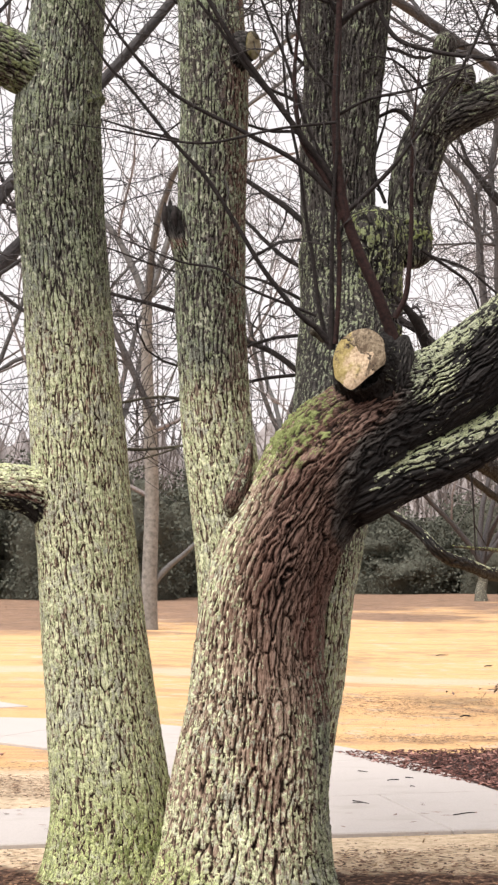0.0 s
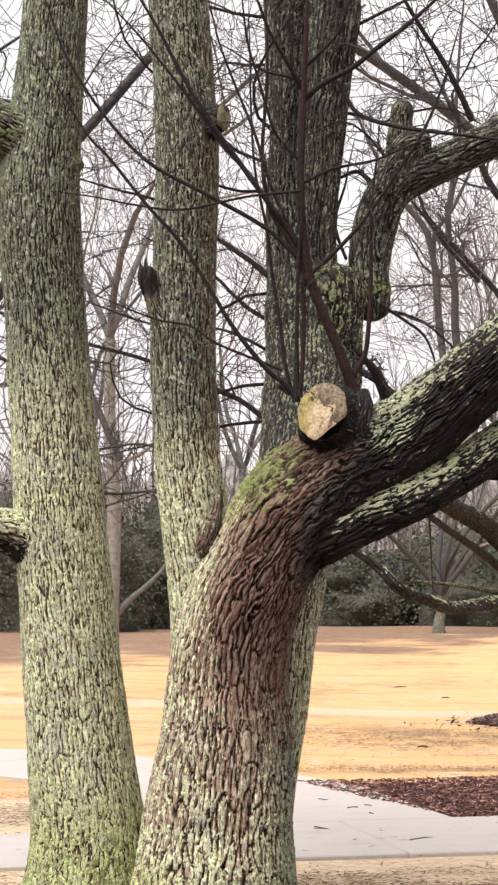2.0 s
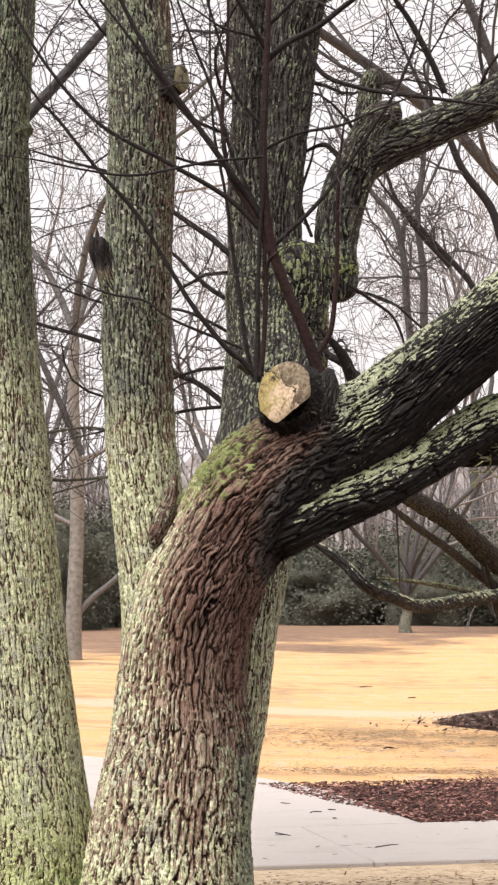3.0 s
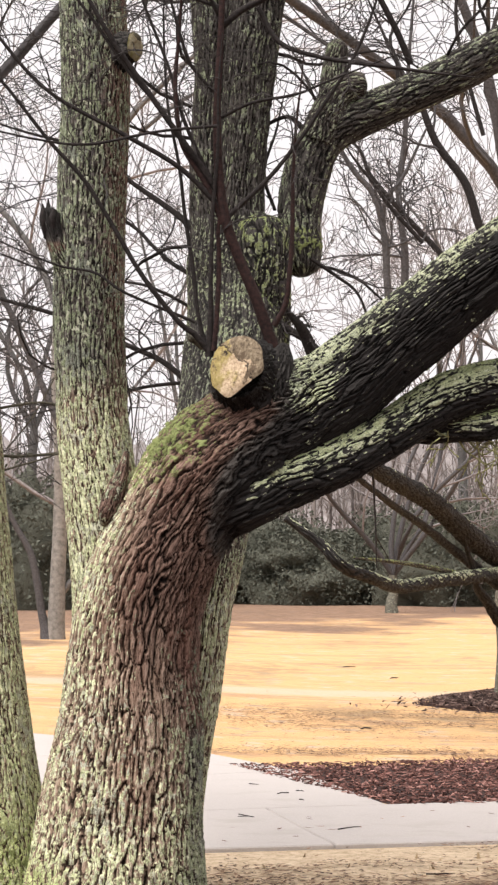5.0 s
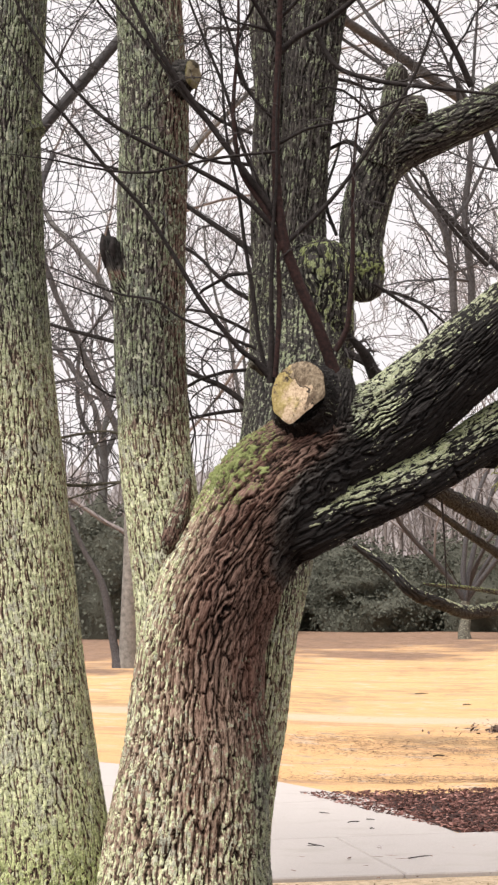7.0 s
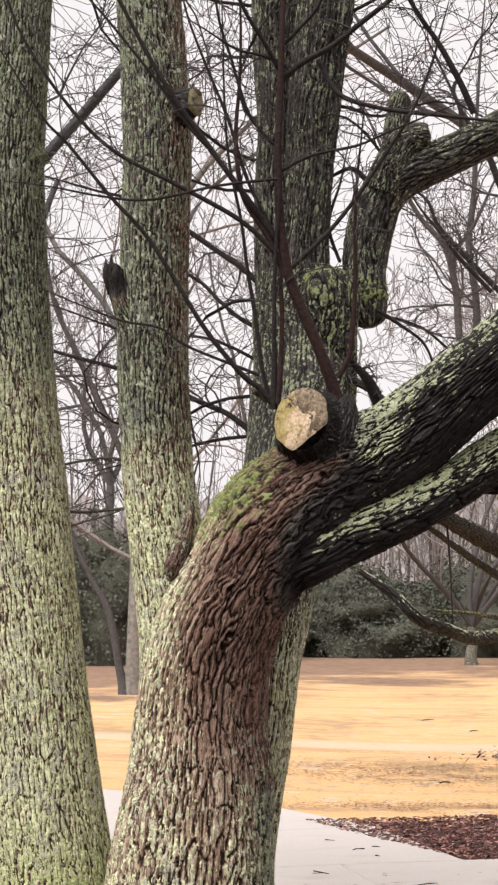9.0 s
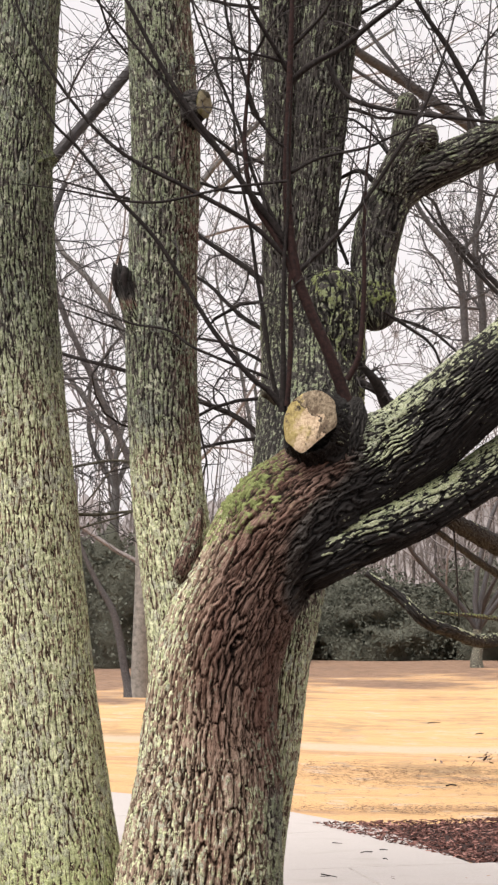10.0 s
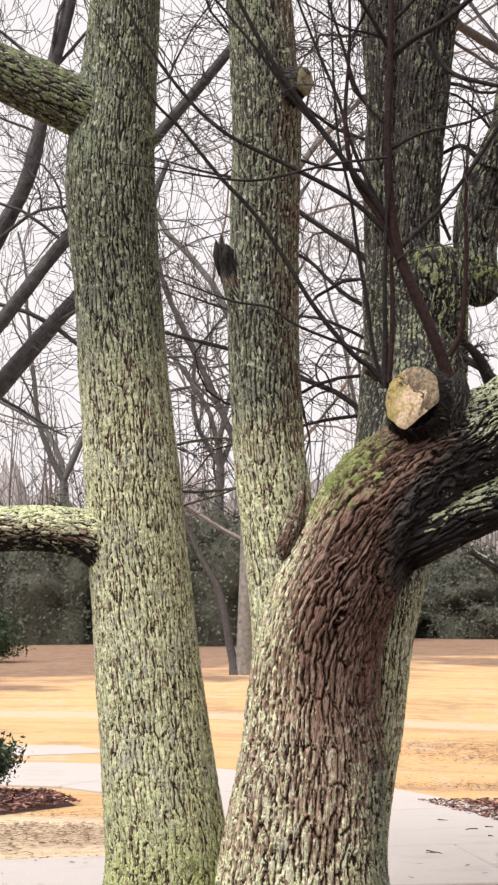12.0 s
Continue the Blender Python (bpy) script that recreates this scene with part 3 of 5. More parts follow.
def pavements():
    walkway = thing("pavement", "pale concrete park walkway in jointed slabs", "pavement", kind="structure")
    near = lambda x: 9.756 + 0.257 * x
    far = lambda x: 11.658 + 0.462 * x
    cuts = [-9.8, -8.0, -6.2, -4.4, -2.6, -0.8, 1.0, 2.8, 4.6, 6.4, 8.2]
    for a, b in zip(cuts, cuts[1:]):
        g = 0.006
        part("slab", slab("slab", [(a + 0.12 + g, near(a + 0.12)), (b + 0.12 - g, near(b + 0.12)), (b - 0.14 - g, far(b - 0.14)), (a - 0.14 + g, far(a - 0.14))], -0.08, 0.028, CONCRETE), walkway)
    part("slab", slab("slab", [(-10.5, 21.3), (-3.53, 20.84), (-2.63, 21.69), (-3.23, 22.67), (-10.7, 23.2)], -0.08, 0.012, CONCRETE), walkway)
    # branch path: leaves the walkway, bends to the left
    L = np.array([(-0.47, far(-0.47) + 0.012), (-0.70, 13.74), (-1.52, 15.61), (-2.45, 16.63), (-4.0, 16.89), (-6.12, 17.02), (-9.02, 17.08)])
    R = np.array([(1.70, far(1.70) + 0.012), (1.325, 15.76), (0.29, 18.29), (-1.47, 19.54), (-3.79, 19.73), (-6.20, 19.84), (-9.24, 19.89)])
    for i in range(len(L) - 1):
        e = 0.004
        p = [L[i] + (L[i + 1] - L[i]) * e, R[i] + (R[i + 1] - R[i]) * e, R[i + 1], L[i + 1]]
        part("slab", slab("slab", [tuple(x) for x in p], -0.08, 0.027, CONCRETE), walkway)


ground()
pavements()


# ---- the big tree ----
def big_tree():
    tree = thing("multi_stem_tree", "old bare multi-stemmed tree with furrowed lichen-covered bark and sawn-off limbs", "tree", (0, 8.2, 0))
    tree.location = (0, 0, 0)
    up = lambda lo, hi: (lambda p: np.clip((p[:, 2] - lo) / (hi - lo), 0, 1))
    facing = lambda o, d: np.clip(o @ np.array(d), -1, 1)

    left = [(-0.662, 8.56, -0.14, 0.42), (-0.647, 8.56, -0.028, 0.3518), (-0.64, 8.56, 0.127, 0.3097), (-0.643, 8.56, 0.335, 0.2804), (-0.664, 8.56, 0.542, 0.2688),
            (-0.701, 8.56, 0.857, 0.251), (-0.741, 8.56, 1.253, 0.2352), (-0.78, 8.56, 1.652, 0.231), (-0.817, 8.56, 2.055, 0.2247), (-0.847, 8.56, 2.462, 0.209),
            (-0.878, 8.56, 2.871, 0.2037), (-0.911, 8.56, 3.285, 0.2111), (-0.919, 8.56, 3.6, 0.2058), (-0.887, 8.56, 3.968, 0.1806), (-0.855, 8.56, 4.403, 0.1648),
            (-0.819, 8.58, 5.07, 0.1522), (-0.756, 8.61, 6.225, 0.1155), (-0.735, 8.66, 7.695, 0.0525)]
    part("left_trunk", limb_mesh("left_trunk", left, 11, res=0.0047, plate=0.023, length=6.5, depth=0.0085, wander=0.45, cut=0.8,
         lichen=lambda p, o: 0.50 - 0.06 * up(1.8, 3.2)(p) + 0.08 * facing(o, (-0.6, -0.8, 0)), damp_shade=lambda p, o: 0.54 * up(1.9, 3.0)(p), moss=lambda p, o: 0.12 * (1 - up(0.2, 1.1)(p)) + 0.08 * (1 - up(0.05, 0.35)(p))), tree,
         "upright stem coated in pale green lichen")
    limb = [(-0.819, 8.56, 3.6, 0.1575), (-0.903, 8.56, 3.705, 0.1733), (-0.982, 8.55, 3.794, 0.147), (-1.082, 8.51, 3.845, 0.133), (-1.266, 8.45, 3.925, 0.130),
            (-1.45, 8.4, 4.010, 0.122), (-1.686, 8.35, 4.130, 0.110), (-2.032, 8.29, 4.300, 0.0953), (-2.73, 8.19, 4.86, 0.0525)]
    part("limb", limb_mesh("limb", limb, 21, plate=0.022, length=3.6, depth=0.009, wander=0.8, lump=0.09, cut=0.8, lichen=lambda p, o: 0.44 + 0.12 * o[:, 2], damp_shade=0.55, moss=0.10), tree)
    limb = [(-0.735, 8.56, 1.626, 0.1575), (-0.861, 8.54, 1.71, 0.1628), (-0.945, 8.52, 1.77, 0.1302), (-1.057, 8.48, 1.816, 0.1087), (-1.24, 8.45, 1.836, 0.1003),
            (-1.42, 8.41, 1.834, 0.0972), (-1.734, 8.37, 1.847, 0.0916), (-2.1, 8.33, 1.898, 0.0809), (-2.73, 8.29, 2.13, 0.0525)]
    # the shaded underside is painted near black through the bark colour
    part("limb", limb_mesh("limb", limb, 22, plate=0.021, length=2.6, depth=0.011, wander=0.8, cut=0.9, lichen=lambda p, o: 0.36 + 0.55 * o[:, 2], damp_shade=lambda p, o: np.clip(0.12 - 1.5 * o[:, 2], 0.05, 1), moss=lambda p, o: 0.08 * np.clip(o[:, 2], 0, 1)), tree)

    second = [(0.03, 8.2, 0.55, 0.26), (0.02, 8.2, 1.056, 0.24), (-0.012, 8.2, 1.31, 0.215), (-0.06, 8.2, 1.564, 0.185), (-0.105, 8.2, 1.82, 0.165), (-0.144, 8.2, 2.078, 0.156),
              (-0.161, 8.2, 2.337, 0.156), (-0.175, 8.2, 2.649, 0.155), (-0.174, 8.2, 2.964, 0.1525), (-0.167, 8.2, 3.28, 0.151), (-0.157, 8.2, 3.626, 0.150), (-0.173, 8.2, 3.973, 0.149),
              (-0.196, 8.2, 4.296, 0.145), (-0.23, 8.2, 4.8, 0.135), (-0.28, 8.25, 6.0, 0.10), (-0.35, 8.3, 7.6, 0.045)]
    part("middle_trunk", limb_mesh("middle_trunk", second, 31, res=0.0047, plate=0.022, length=6.5, depth=0.0085, wander=0.40, cut=0.8,
         lichen=lambda p, o: 0.55 - 0.15 * up(1.9, 2.7)(p) - 0.20 * np.clip((p[:, 0] + 0.16) / 0.12, 0, 1) * up(1.9, 2.2)(p), damp_shade=lambda p, o: 0.64 * up(1.9, 2.6)(p)), tree,
         "upright stem with grey-green lichened bark")
    broken = [(-0.20, 8.17, 2.68, 0.075), (-0.262, 8.14, 2.80, 0.062), (-0.305, 8.12, 2.90, 0.052), (-0.332, 8.11, 2.97, 0.046), (-0.346, 8.11, 3.02, 0.047), (-0.352, 8.11, 3.06, 0.044), (-0.354, 8.11, 3.085, 0.034), (-0.354, 8.11, 3.095, 0.012)]
    part("branch_stub", limb_mesh("branch_stub", broken, 33, res=0.004, plate=0.016, depth=0.014, lichen=lambda p, o: 0.4 - 0.9 * np.clip((p[:, 2] - 2.88) / 0.10, 0, 1), damp_shade=lambda p, o: 0.5 + 0.45 * np.clip((p[:, 2] - 2.88) / 0.10, 0, 1), lump=0.30), tree, "dark broken branch stub")
    torn = [[(x + 0.01, y + 0.01, 2.95, r * 0.3), (x, y, 3.03, r), (x + 0.3 * dx, y, 3.03 + 0.5 * h, r * 0.8), (x + dx, y, 3.03 + h, 0.002)] for x, y, dx, h, r in
            ((-0.378, 8.09, -0.006, 0.078, 0.019), (-0.338, 8.08, 0.004, 0.060, 0.020), (-0.358, 8.11, -0.002, 0.105, 0.018), (-0.318, 8.10, 0.010, 0.040, 0.015))]
    part("torn_wood", twig_mesh("torn_wood", torn, TWIG, 5, 0.02), tree, "splintered dark wood")

    main = [(-0.025, 8.1, -0.12, 0.465), (-0.018, 8.1, 0.073, 0.404), (-0.012, 8.1, 0.195, 0.376), (0.002, 8.1, 0.417, 0.350), (0.022, 8.1, 0.614, 0.333), (0.040, 8.1, 0.837, 0.310),
            (0.042, 8.089, 1.062, 0.283), (0.064, 8.067, 1.288, 0.271), (0.126, 8.044, 1.514, 0.262), (0.232, 8.022, 1.727, 0.248), (0.381, 8.0, 1.928, 0.260), (0.571, 7.989, 2.082, 0.237),
            (0.76, 7.978, 2.185, 0.210), (0.931, 7.967, 2.29, 0.186), (1.184, 7.956, 2.504, 0.170), (1.437, 7.944, 2.708, 0.163), (1.646, 7.933, 2.861, 0.157), (1.95, 7.922, 3.084, 0.146),
            (2.283, 7.911, 3.316, 0.130), (2.722, 7.9, 3.576, 0.105), (3.3, 7.85, 4.0, 0.07)]
    side = lambda p: np.clip((0.05 - p[:, 0]) / 0.5, -1, 1)

    def flank(p):
        """1 on the lichened flank below the upright stem, 0 on the dark side."""
        edge = np.interp(p[:, 2], [0.0, 0.5, 0.8, 1.0, 1.25, 1.5, 1.75, 1.97, 2.2], [0.20, 0.08, 0.02, 0.00, 0.00, 0.03, 0.11, 0.22, 0.29])
        return np.clip((edge + 0.08 - p[:, 0]) / 0.21, 0, 1)

    # heavy limb: wet bark and its shade in one dark colour
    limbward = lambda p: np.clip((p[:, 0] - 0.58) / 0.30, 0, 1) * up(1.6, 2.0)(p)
    # shade beneath the fork, painted on bark that faces down
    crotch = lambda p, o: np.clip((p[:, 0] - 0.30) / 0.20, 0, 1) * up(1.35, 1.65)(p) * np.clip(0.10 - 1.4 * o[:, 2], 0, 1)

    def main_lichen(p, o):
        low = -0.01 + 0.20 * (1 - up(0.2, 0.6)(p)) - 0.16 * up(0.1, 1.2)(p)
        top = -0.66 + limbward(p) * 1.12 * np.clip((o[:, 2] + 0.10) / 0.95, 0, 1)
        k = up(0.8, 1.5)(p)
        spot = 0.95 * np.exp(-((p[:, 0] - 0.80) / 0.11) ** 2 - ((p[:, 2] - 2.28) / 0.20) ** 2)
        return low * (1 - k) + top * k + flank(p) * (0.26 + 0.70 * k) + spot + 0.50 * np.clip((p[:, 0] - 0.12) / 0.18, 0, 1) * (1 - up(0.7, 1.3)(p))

    def main_damp_shade(p, o):
        # damp bark, plus the painted shade of the limb and the fork
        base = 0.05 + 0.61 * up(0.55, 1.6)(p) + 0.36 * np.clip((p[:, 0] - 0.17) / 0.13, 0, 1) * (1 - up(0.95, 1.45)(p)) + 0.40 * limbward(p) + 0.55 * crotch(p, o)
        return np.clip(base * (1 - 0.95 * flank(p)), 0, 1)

    def main_shag(p, o):
        return up(1.15, 1.6)(p) * (1 - np.clip((p[:, 0] - 0.7) / 0.5, 0, 1)) * (1 - 0.7 * flank(p))

    def main_moss(p, o):
        bed = np.exp(-((p[:, 0] - 0.21) / 0.17) ** 2 - ((p[:, 2] - 2.10) / 0.17) ** 2) * np.clip(o[:, 2] + 0.5, 0, 1) * 0.52
        bed = bed + 0.16 * flank(p) * up(1.72, 1.9)(p)
        return np.clip(bed + 0.30 * (1 - up(0.0, 0.4)(p)) * np.clip(side(p), 0, 1), 0, 1)

    part("main_trunk", limb_mesh("main_trunk", main, 41, res=0.0050, plate=0.024, length=8.5, depth=0.018, wander=0.65, rough=0.16, shag=main_shag, lichen=main_lichen, damp_shade=main_damp_shade, moss=main_moss, lump=0.045), tree,
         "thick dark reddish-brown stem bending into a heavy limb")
    lower = [(0.30, 8.06, 1.68, 0.13), (0.40, 8.05, 1.738, 0.128), (0.536, 8.062, 1.792, 0.116), (0.689, 8.075, 1.866, 0.109), (0.943, 8.088, 1.978, 0.103), (1.153, 8.1, 2.092, 0.096),
             (1.306, 8.105, 2.190, 0.097), (1.42, 8.11, 2.258, 0.102), (1.56, 8.115, 2.308, 0.104), (1.72, 8.12, 2.350, 0.098), (2.0, 8.13, 2.455, 0.082), (2.363, 8.15, 2.615, 0.064), (2.9, 8.2, 2.86, 0.04)]
    lower = [(0.22 + (x - 0.22) * k, 0.13 + (y - 0.13) * k, 1.5 + (z - 1.5) * k, r * k) for x, y, z, r in lower for k in [1 - 0.021 * np.clip((1.9 - x) / 0.9, 0, 1) * np.clip((x - 0.32) / 0.22, 0, 1)]]
    # black all round: wet bark together with painted shade
    part("limb", limb_mesh("limb", lower, 51, plate=0.026, length=6.0, depth=0.016, wander=0.4, rough=0.18, lichen=lambda p, o: -0.55 + 1.35 * np.clip((o[:, 2] + 0.45) / 0.90, 0, 1) - 0.45 * (1 - np.clip((p[:, 0] - 0.42) / 0.3, 0, 1)), damp_shade=1.0, moss=lambda p, o: 0.12 * np.clip(o[:, 2], 0, 1)), tree, "dark lower limb with mossy top")

    spur = [(1.22, 8.11, 2.14, 0.05), (1.28, 8.09, 2.125, 0.056), (1.34, 8.08, 2.115, 0.056), (1.41, 8.07, 2.118, 0.054), (1.52, 8.06, 2.130, 0.057), (1.62, 8.06, 2.142, 0.063), (1.80, 8.05, 2.190, 0.059), (2.1, 8.05, 2.30, 0.048), (2.5, 8.05, 2.46, 0.03)]
    part("limb", limb_mesh("limb", spur, 52, plate=0.024, length=6.0, depth=0.014, wander=0.4, rough=0.18, lichen=lambda p, o: -0.52 + 1.35 * np.clip((o[:, 2] + 0.60) / 0.90, 0, 1), damp_shade=1.0, moss=lambda p, o: 0.2 * np.clip(o[:, 2], 0, 1)), tree)

    third = [(0.230, 8.35, -0.12, 0.160), (0.243, 8.35, 0.108, 0.122), (0.252, 8.35, 0.381, 0.103), (0.262, 8.35, 0.636, 0.122), (0.280, 8.35, 0.943, 0.151), (0.312, 8.45, 1.276, 0.165),
             (0.371, 8.75, 1.676, 0.201), (0.451, 9.2, 2.119, 0.230), (0.510, 9.6, 2.479, 0.249), (0.549, 10.0, 2.90, 0.265), (0.553, 10.1, 3.2, 0.255), (0.53, 10.1, 3.45, 0.20)]
    lit = lambda p, o: 0.44 - 0.40 * up(1.4, 2.2)(p)
    part("rear_trunk", limb_mesh("rear_trunk", third, 61, res=0.0062, plate=0.026, length=9.0, depth=0.011, wander=0.3, lichen=lit, damp_shade=lambda p, o: 0.20 + 0.64 * up(1.3, 2.2)(p), moss=lambda p, o: 0.06 * up(2.2, 2.7)(p) * (1 - up(3.25, 3.45)(p)), lump=0.05), tree, "rear stem with mossy green bark")
    a = [(0.497, 10.15, 3.05, 0.17), (0.452, 10.15, 3.475, 0.150), (0.428, 10.15, 3.703, 0.124), (0.422, 10.15, 4.032, 0.106), (0.421, 10.15, 4.297, 0.099), (0.414, 10.15, 4.629, 0.108), (0.408, 10.15, 4.962, 0.114), (0.39, 10.15, 5.4, 0.112), (0.3, 10.2, 7.0, 0.07), (0.2, 10.3, 8.6, 0.03)]
    b = [(0.558, 10.1, 3.05, 0.18), (0.555, 10.1, 3.466, 0.147), (0.581, 10.1, 3.825, 0.130), (0.623, 10.1, 4.285, 0.139), (0.659, 10.1, 4.616, 0.145), (0.698, 10.1, 4.949, 0.154), (0.74, 10.1, 5.4, 0.148), (0.95, 10.1, 7.0, 0.09), (1.2, 10.0, 8.8, 0.03)]
    for k, row in enumerate((a, b)):
        part("rear_stem", limb_mesh("rear_stem", row, 62 + k, res=0.0058, plate=0.026, length=11.0, depth=0.014, wander=0.3, flute=(5, 0.16), fine_to=5.4, coarse=1.3, lichen=-0.06, damp_shade=0.80), tree)
    burl = [(0.62, 10.0, 2.30, 0.12), (0.655, 9.95, 2.55, 0.150), (0.672, 9.93, 2.85, 0.155), (0.685, 9.93, 3.10, 0.160), (0.69, 9.93, 3.28, 0.158), (0.69, 9.94, 3.37, 0.135), (0.69, 9.95, 3.415, 0.07)]
    part("burl", limb_mesh("burl", burl, 65, res=0.0055, plate=0.026, length=5.0, depth=0.014, wander=0.6, shag=0.5, coarse=1.3, lichen=0.05, damp_shade=0.86, moss=lambda p, o: 0.10 + 0.25 * np.clip(o[:, 2], 0, 1), lump=0.17), tree, "swollen mossy shoulder of a healed stem")
    curved = [(0.925, 10.05, 3.115, 0.03), (0.922, 10.05, 3.15, 0.082), (0.918, 10.06, 3.22, 0.104), (0.912, 10.08, 3.32, 0.112), (0.909, 10.1, 3.468, 0.112), (0.945, 10.1, 3.697, 0.120), (1.02, 10.1, 3.894, 0.122), (1.173, 10.1, 4.01, 0.116), (1.45, 10.1, 4.128, 0.108),
              (1.839, 10.1, 4.33, 0.109), (2.108, 10.1, 4.492, 0.101), (2.435, 10.1, 4.669, 0.091), (2.865, 10.1, 4.841, 0.076), (3.6, 10.1, 5.2, 0.04)]
    part("limb", limb_mesh("limb", curved, 66, res=0.0058, plate=0.028, length=6.0, depth=0.012, fine_to=5.4, coarse=1.3, lichen=lambda p, o: -0.05 + 0.22 * o[:, 2], damp_shade=0.82, moss=lambda p, o: 0.45 * np.exp(-((p[:, 2] - 3.30) / 0.06) ** 2), lump=0.06), tree, "crooked dark limb")
    for k, row in enumerate(([(1.0, 10.06, 3.88, 0.09), (1.071, 10.04, 4.063, 0.082), (1.139, 10.03, 4.165, 0.076), (1.235, 10.02, 4.19, 0.066), (1.262, 10.02, 4.192, 0.05), (1.278, 10.02, 4.193, 0.015)],
                             [(1.08, 10.1, 4.10, 0.07), (1.093, 10.1, 4.2, 0.068), (1.106, 10.1, 4.323, 0.062), (1.117, 10.1, 4.435, 0.055), (1.122, 10.1, 4.475, 0.018)])):
        part("branch_stub", limb_mesh("branch_stub", row, 67 + k, res=0.0055, plate=0.022, depth=0.014, lichen=0.08, damp_shade=0.78, lump=0.1), tree)
    return tree


TREE = big_tree()


def sawn_stub(parent, tip, way, radius, reach, seed, tall=1.2, damp_shade=0.8, spin=0.0, flat=0.72, wood=None):
    """A short cut-off limb with a weathered sawn face; way: the direction that the face looks."""
    rows = [(0, 0, -reach, radius * 1.55), (0, 0, -reach * 0.6, radius * 1.30), (0, 0, -reach * 0.25, radius * 1.04), (0, 0, -0.014, radius * 0.98), (0, 0, 0.0, radius * 0.95), (0, 0, 0.004, radius * 0.90), (0, 0, 0.0, radius * 0.80)]
    stub = part("cut_limb", limb_mesh("cut_limb", rows, seed, res=0.004, plate=0.026, length=3.0, depth=0.012, lichen=-0.5, damp_shade=damp_shade, lump=0.14, wander=0.9, shag=1.0, even=True), parent, "short sawn-off limb")
    stub.matrix_basis = Matrix.Translation(Vector(tip)) @ Vector(way).to_track_quat("Z", "Y").to_matrix().to_4x4() @ pose(0, 0, 0, 0, 0, spin) @ Matrix.Diagonal((1, tall, 1, 1))
    n, rings = 48, 10
    th = np.linspace(0, 2 * np.pi, n, endpoint=False)
    vs = [np.array([[0, 0, 0.016]])]
    for k in range(1, rings + 1):
        f = k / rings
        w = 1 + 0.03 * np.sin(th * 2 + seed) + 0.05 * vnoise(np.stack([2.5 * np.cos(th), 2.5 * np.sin(th), 0 * th + seed], -1), 5)
        w = np.minimum(w, flat / np.maximum(0.2, np.cos(th + 0.75)))
        rim = np.stack([radius * f * w * np.cos(th), radius * f * w * np.sin(th), np.zeros(n)], -1)
        rim[:, 2] = 0.016 * (1 - 0.7 * f ** 6) + 0.004 * vnoise(rim * 35, seed) * f + 0.004 * (rim[:, 1] > 0.3 * radius + 0.012 * np.sin(rim[:, 0] * 60))
        vs.append(rim)
    quads = tube_faces(rings, n) + 1
    tri = np.stack([np.zeros(n // 2, int), 1 + (np.arange(2, n + 2, 2) % n), 1 + np.arange(1, n, 2), 1 + np.arange(0, n, 2)], -1)
    part("sawn_face", quad_mesh("sawn_face", np.vstack(vs), np.vstack([quads, tri]), wood or WOOD), stub, "pale yellowed sawn wood with grey weathering")
    return stub


sawn_stub(TREE, (0.475, 7.70, 2.345), (-0.30, -0.93, 0.16), 0.115, 0.30, 71, 1.24, 1.0, spin=-14)
sawn_stub(TREE, (0.016, 8.04, 3.812), (0.66, -0.74, 0.05), 0.046, 0.11, 72, 1.45, 0.88, flat=0.95, wood=OLD_WOOD)
knot = [(0.46, 7.98, 2.12, 0.09), (0.555, 7.89, 2.18, 0.105), (0.62, 7.86, 2.26, 0.092), (0.655, 7.87, 2.35, 0.070), (0.675, 7.89, 2.42, 0.048), (0.69, 7.90, 2.47, 0.018)]
part("burl", limb_mesh("burl", knot, 73, plate=0.014, length=5.0, depth=0.016, lichen=-0.6, damp_shade=0.92, lump=0.22, shag=1.0, wander=0.5), TREE, "rough dark bark collar beside the cut")
flap = [(-0.090, 7.99, 1.68, 0.010), (-0.074, 7.965, 1.72, 0.030), (-0.052, 7.955, 1.78, 0.036), (-0.030, 7.955, 1.85, 0.031), (-0.008, 7.965, 1.92, 0.021), (0.008, 7.985, 2.00, 0.010)]
part("bark_flap", limb_mesh("bark_flap", flap, 74, res=0.003, plate=0.011, length=8, depth=0.012, lump=0.25, shag=0.8, lichen=0.12, damp_shade=0.66), TREE, "loose dark flap of bark")

# reddish shoots from the old cut
shoot = [(0.645, 7.92, 2.44, 0.029), (0.563, 7.888, 2.661, 0.026), (0.487, 7.875, 2.835, 0.024), (0.423, 7.862, 3.01, 0.024), (0.393, 7.85, 3.21, 0.021), (0.382, 7.838, 3.461, 0.018), (0.391, 7.825, 3.714, 0.0155), (0.401, 7.812, 3.992, 0.013), (0.415, 7.8, 4.4, 0.009), (0.43, 7.8, 5.0, 0.004)]
part("shoot", twig_mesh("shoot", [shoot], SHOOT, 10), TREE, "long dark reddish sprout")


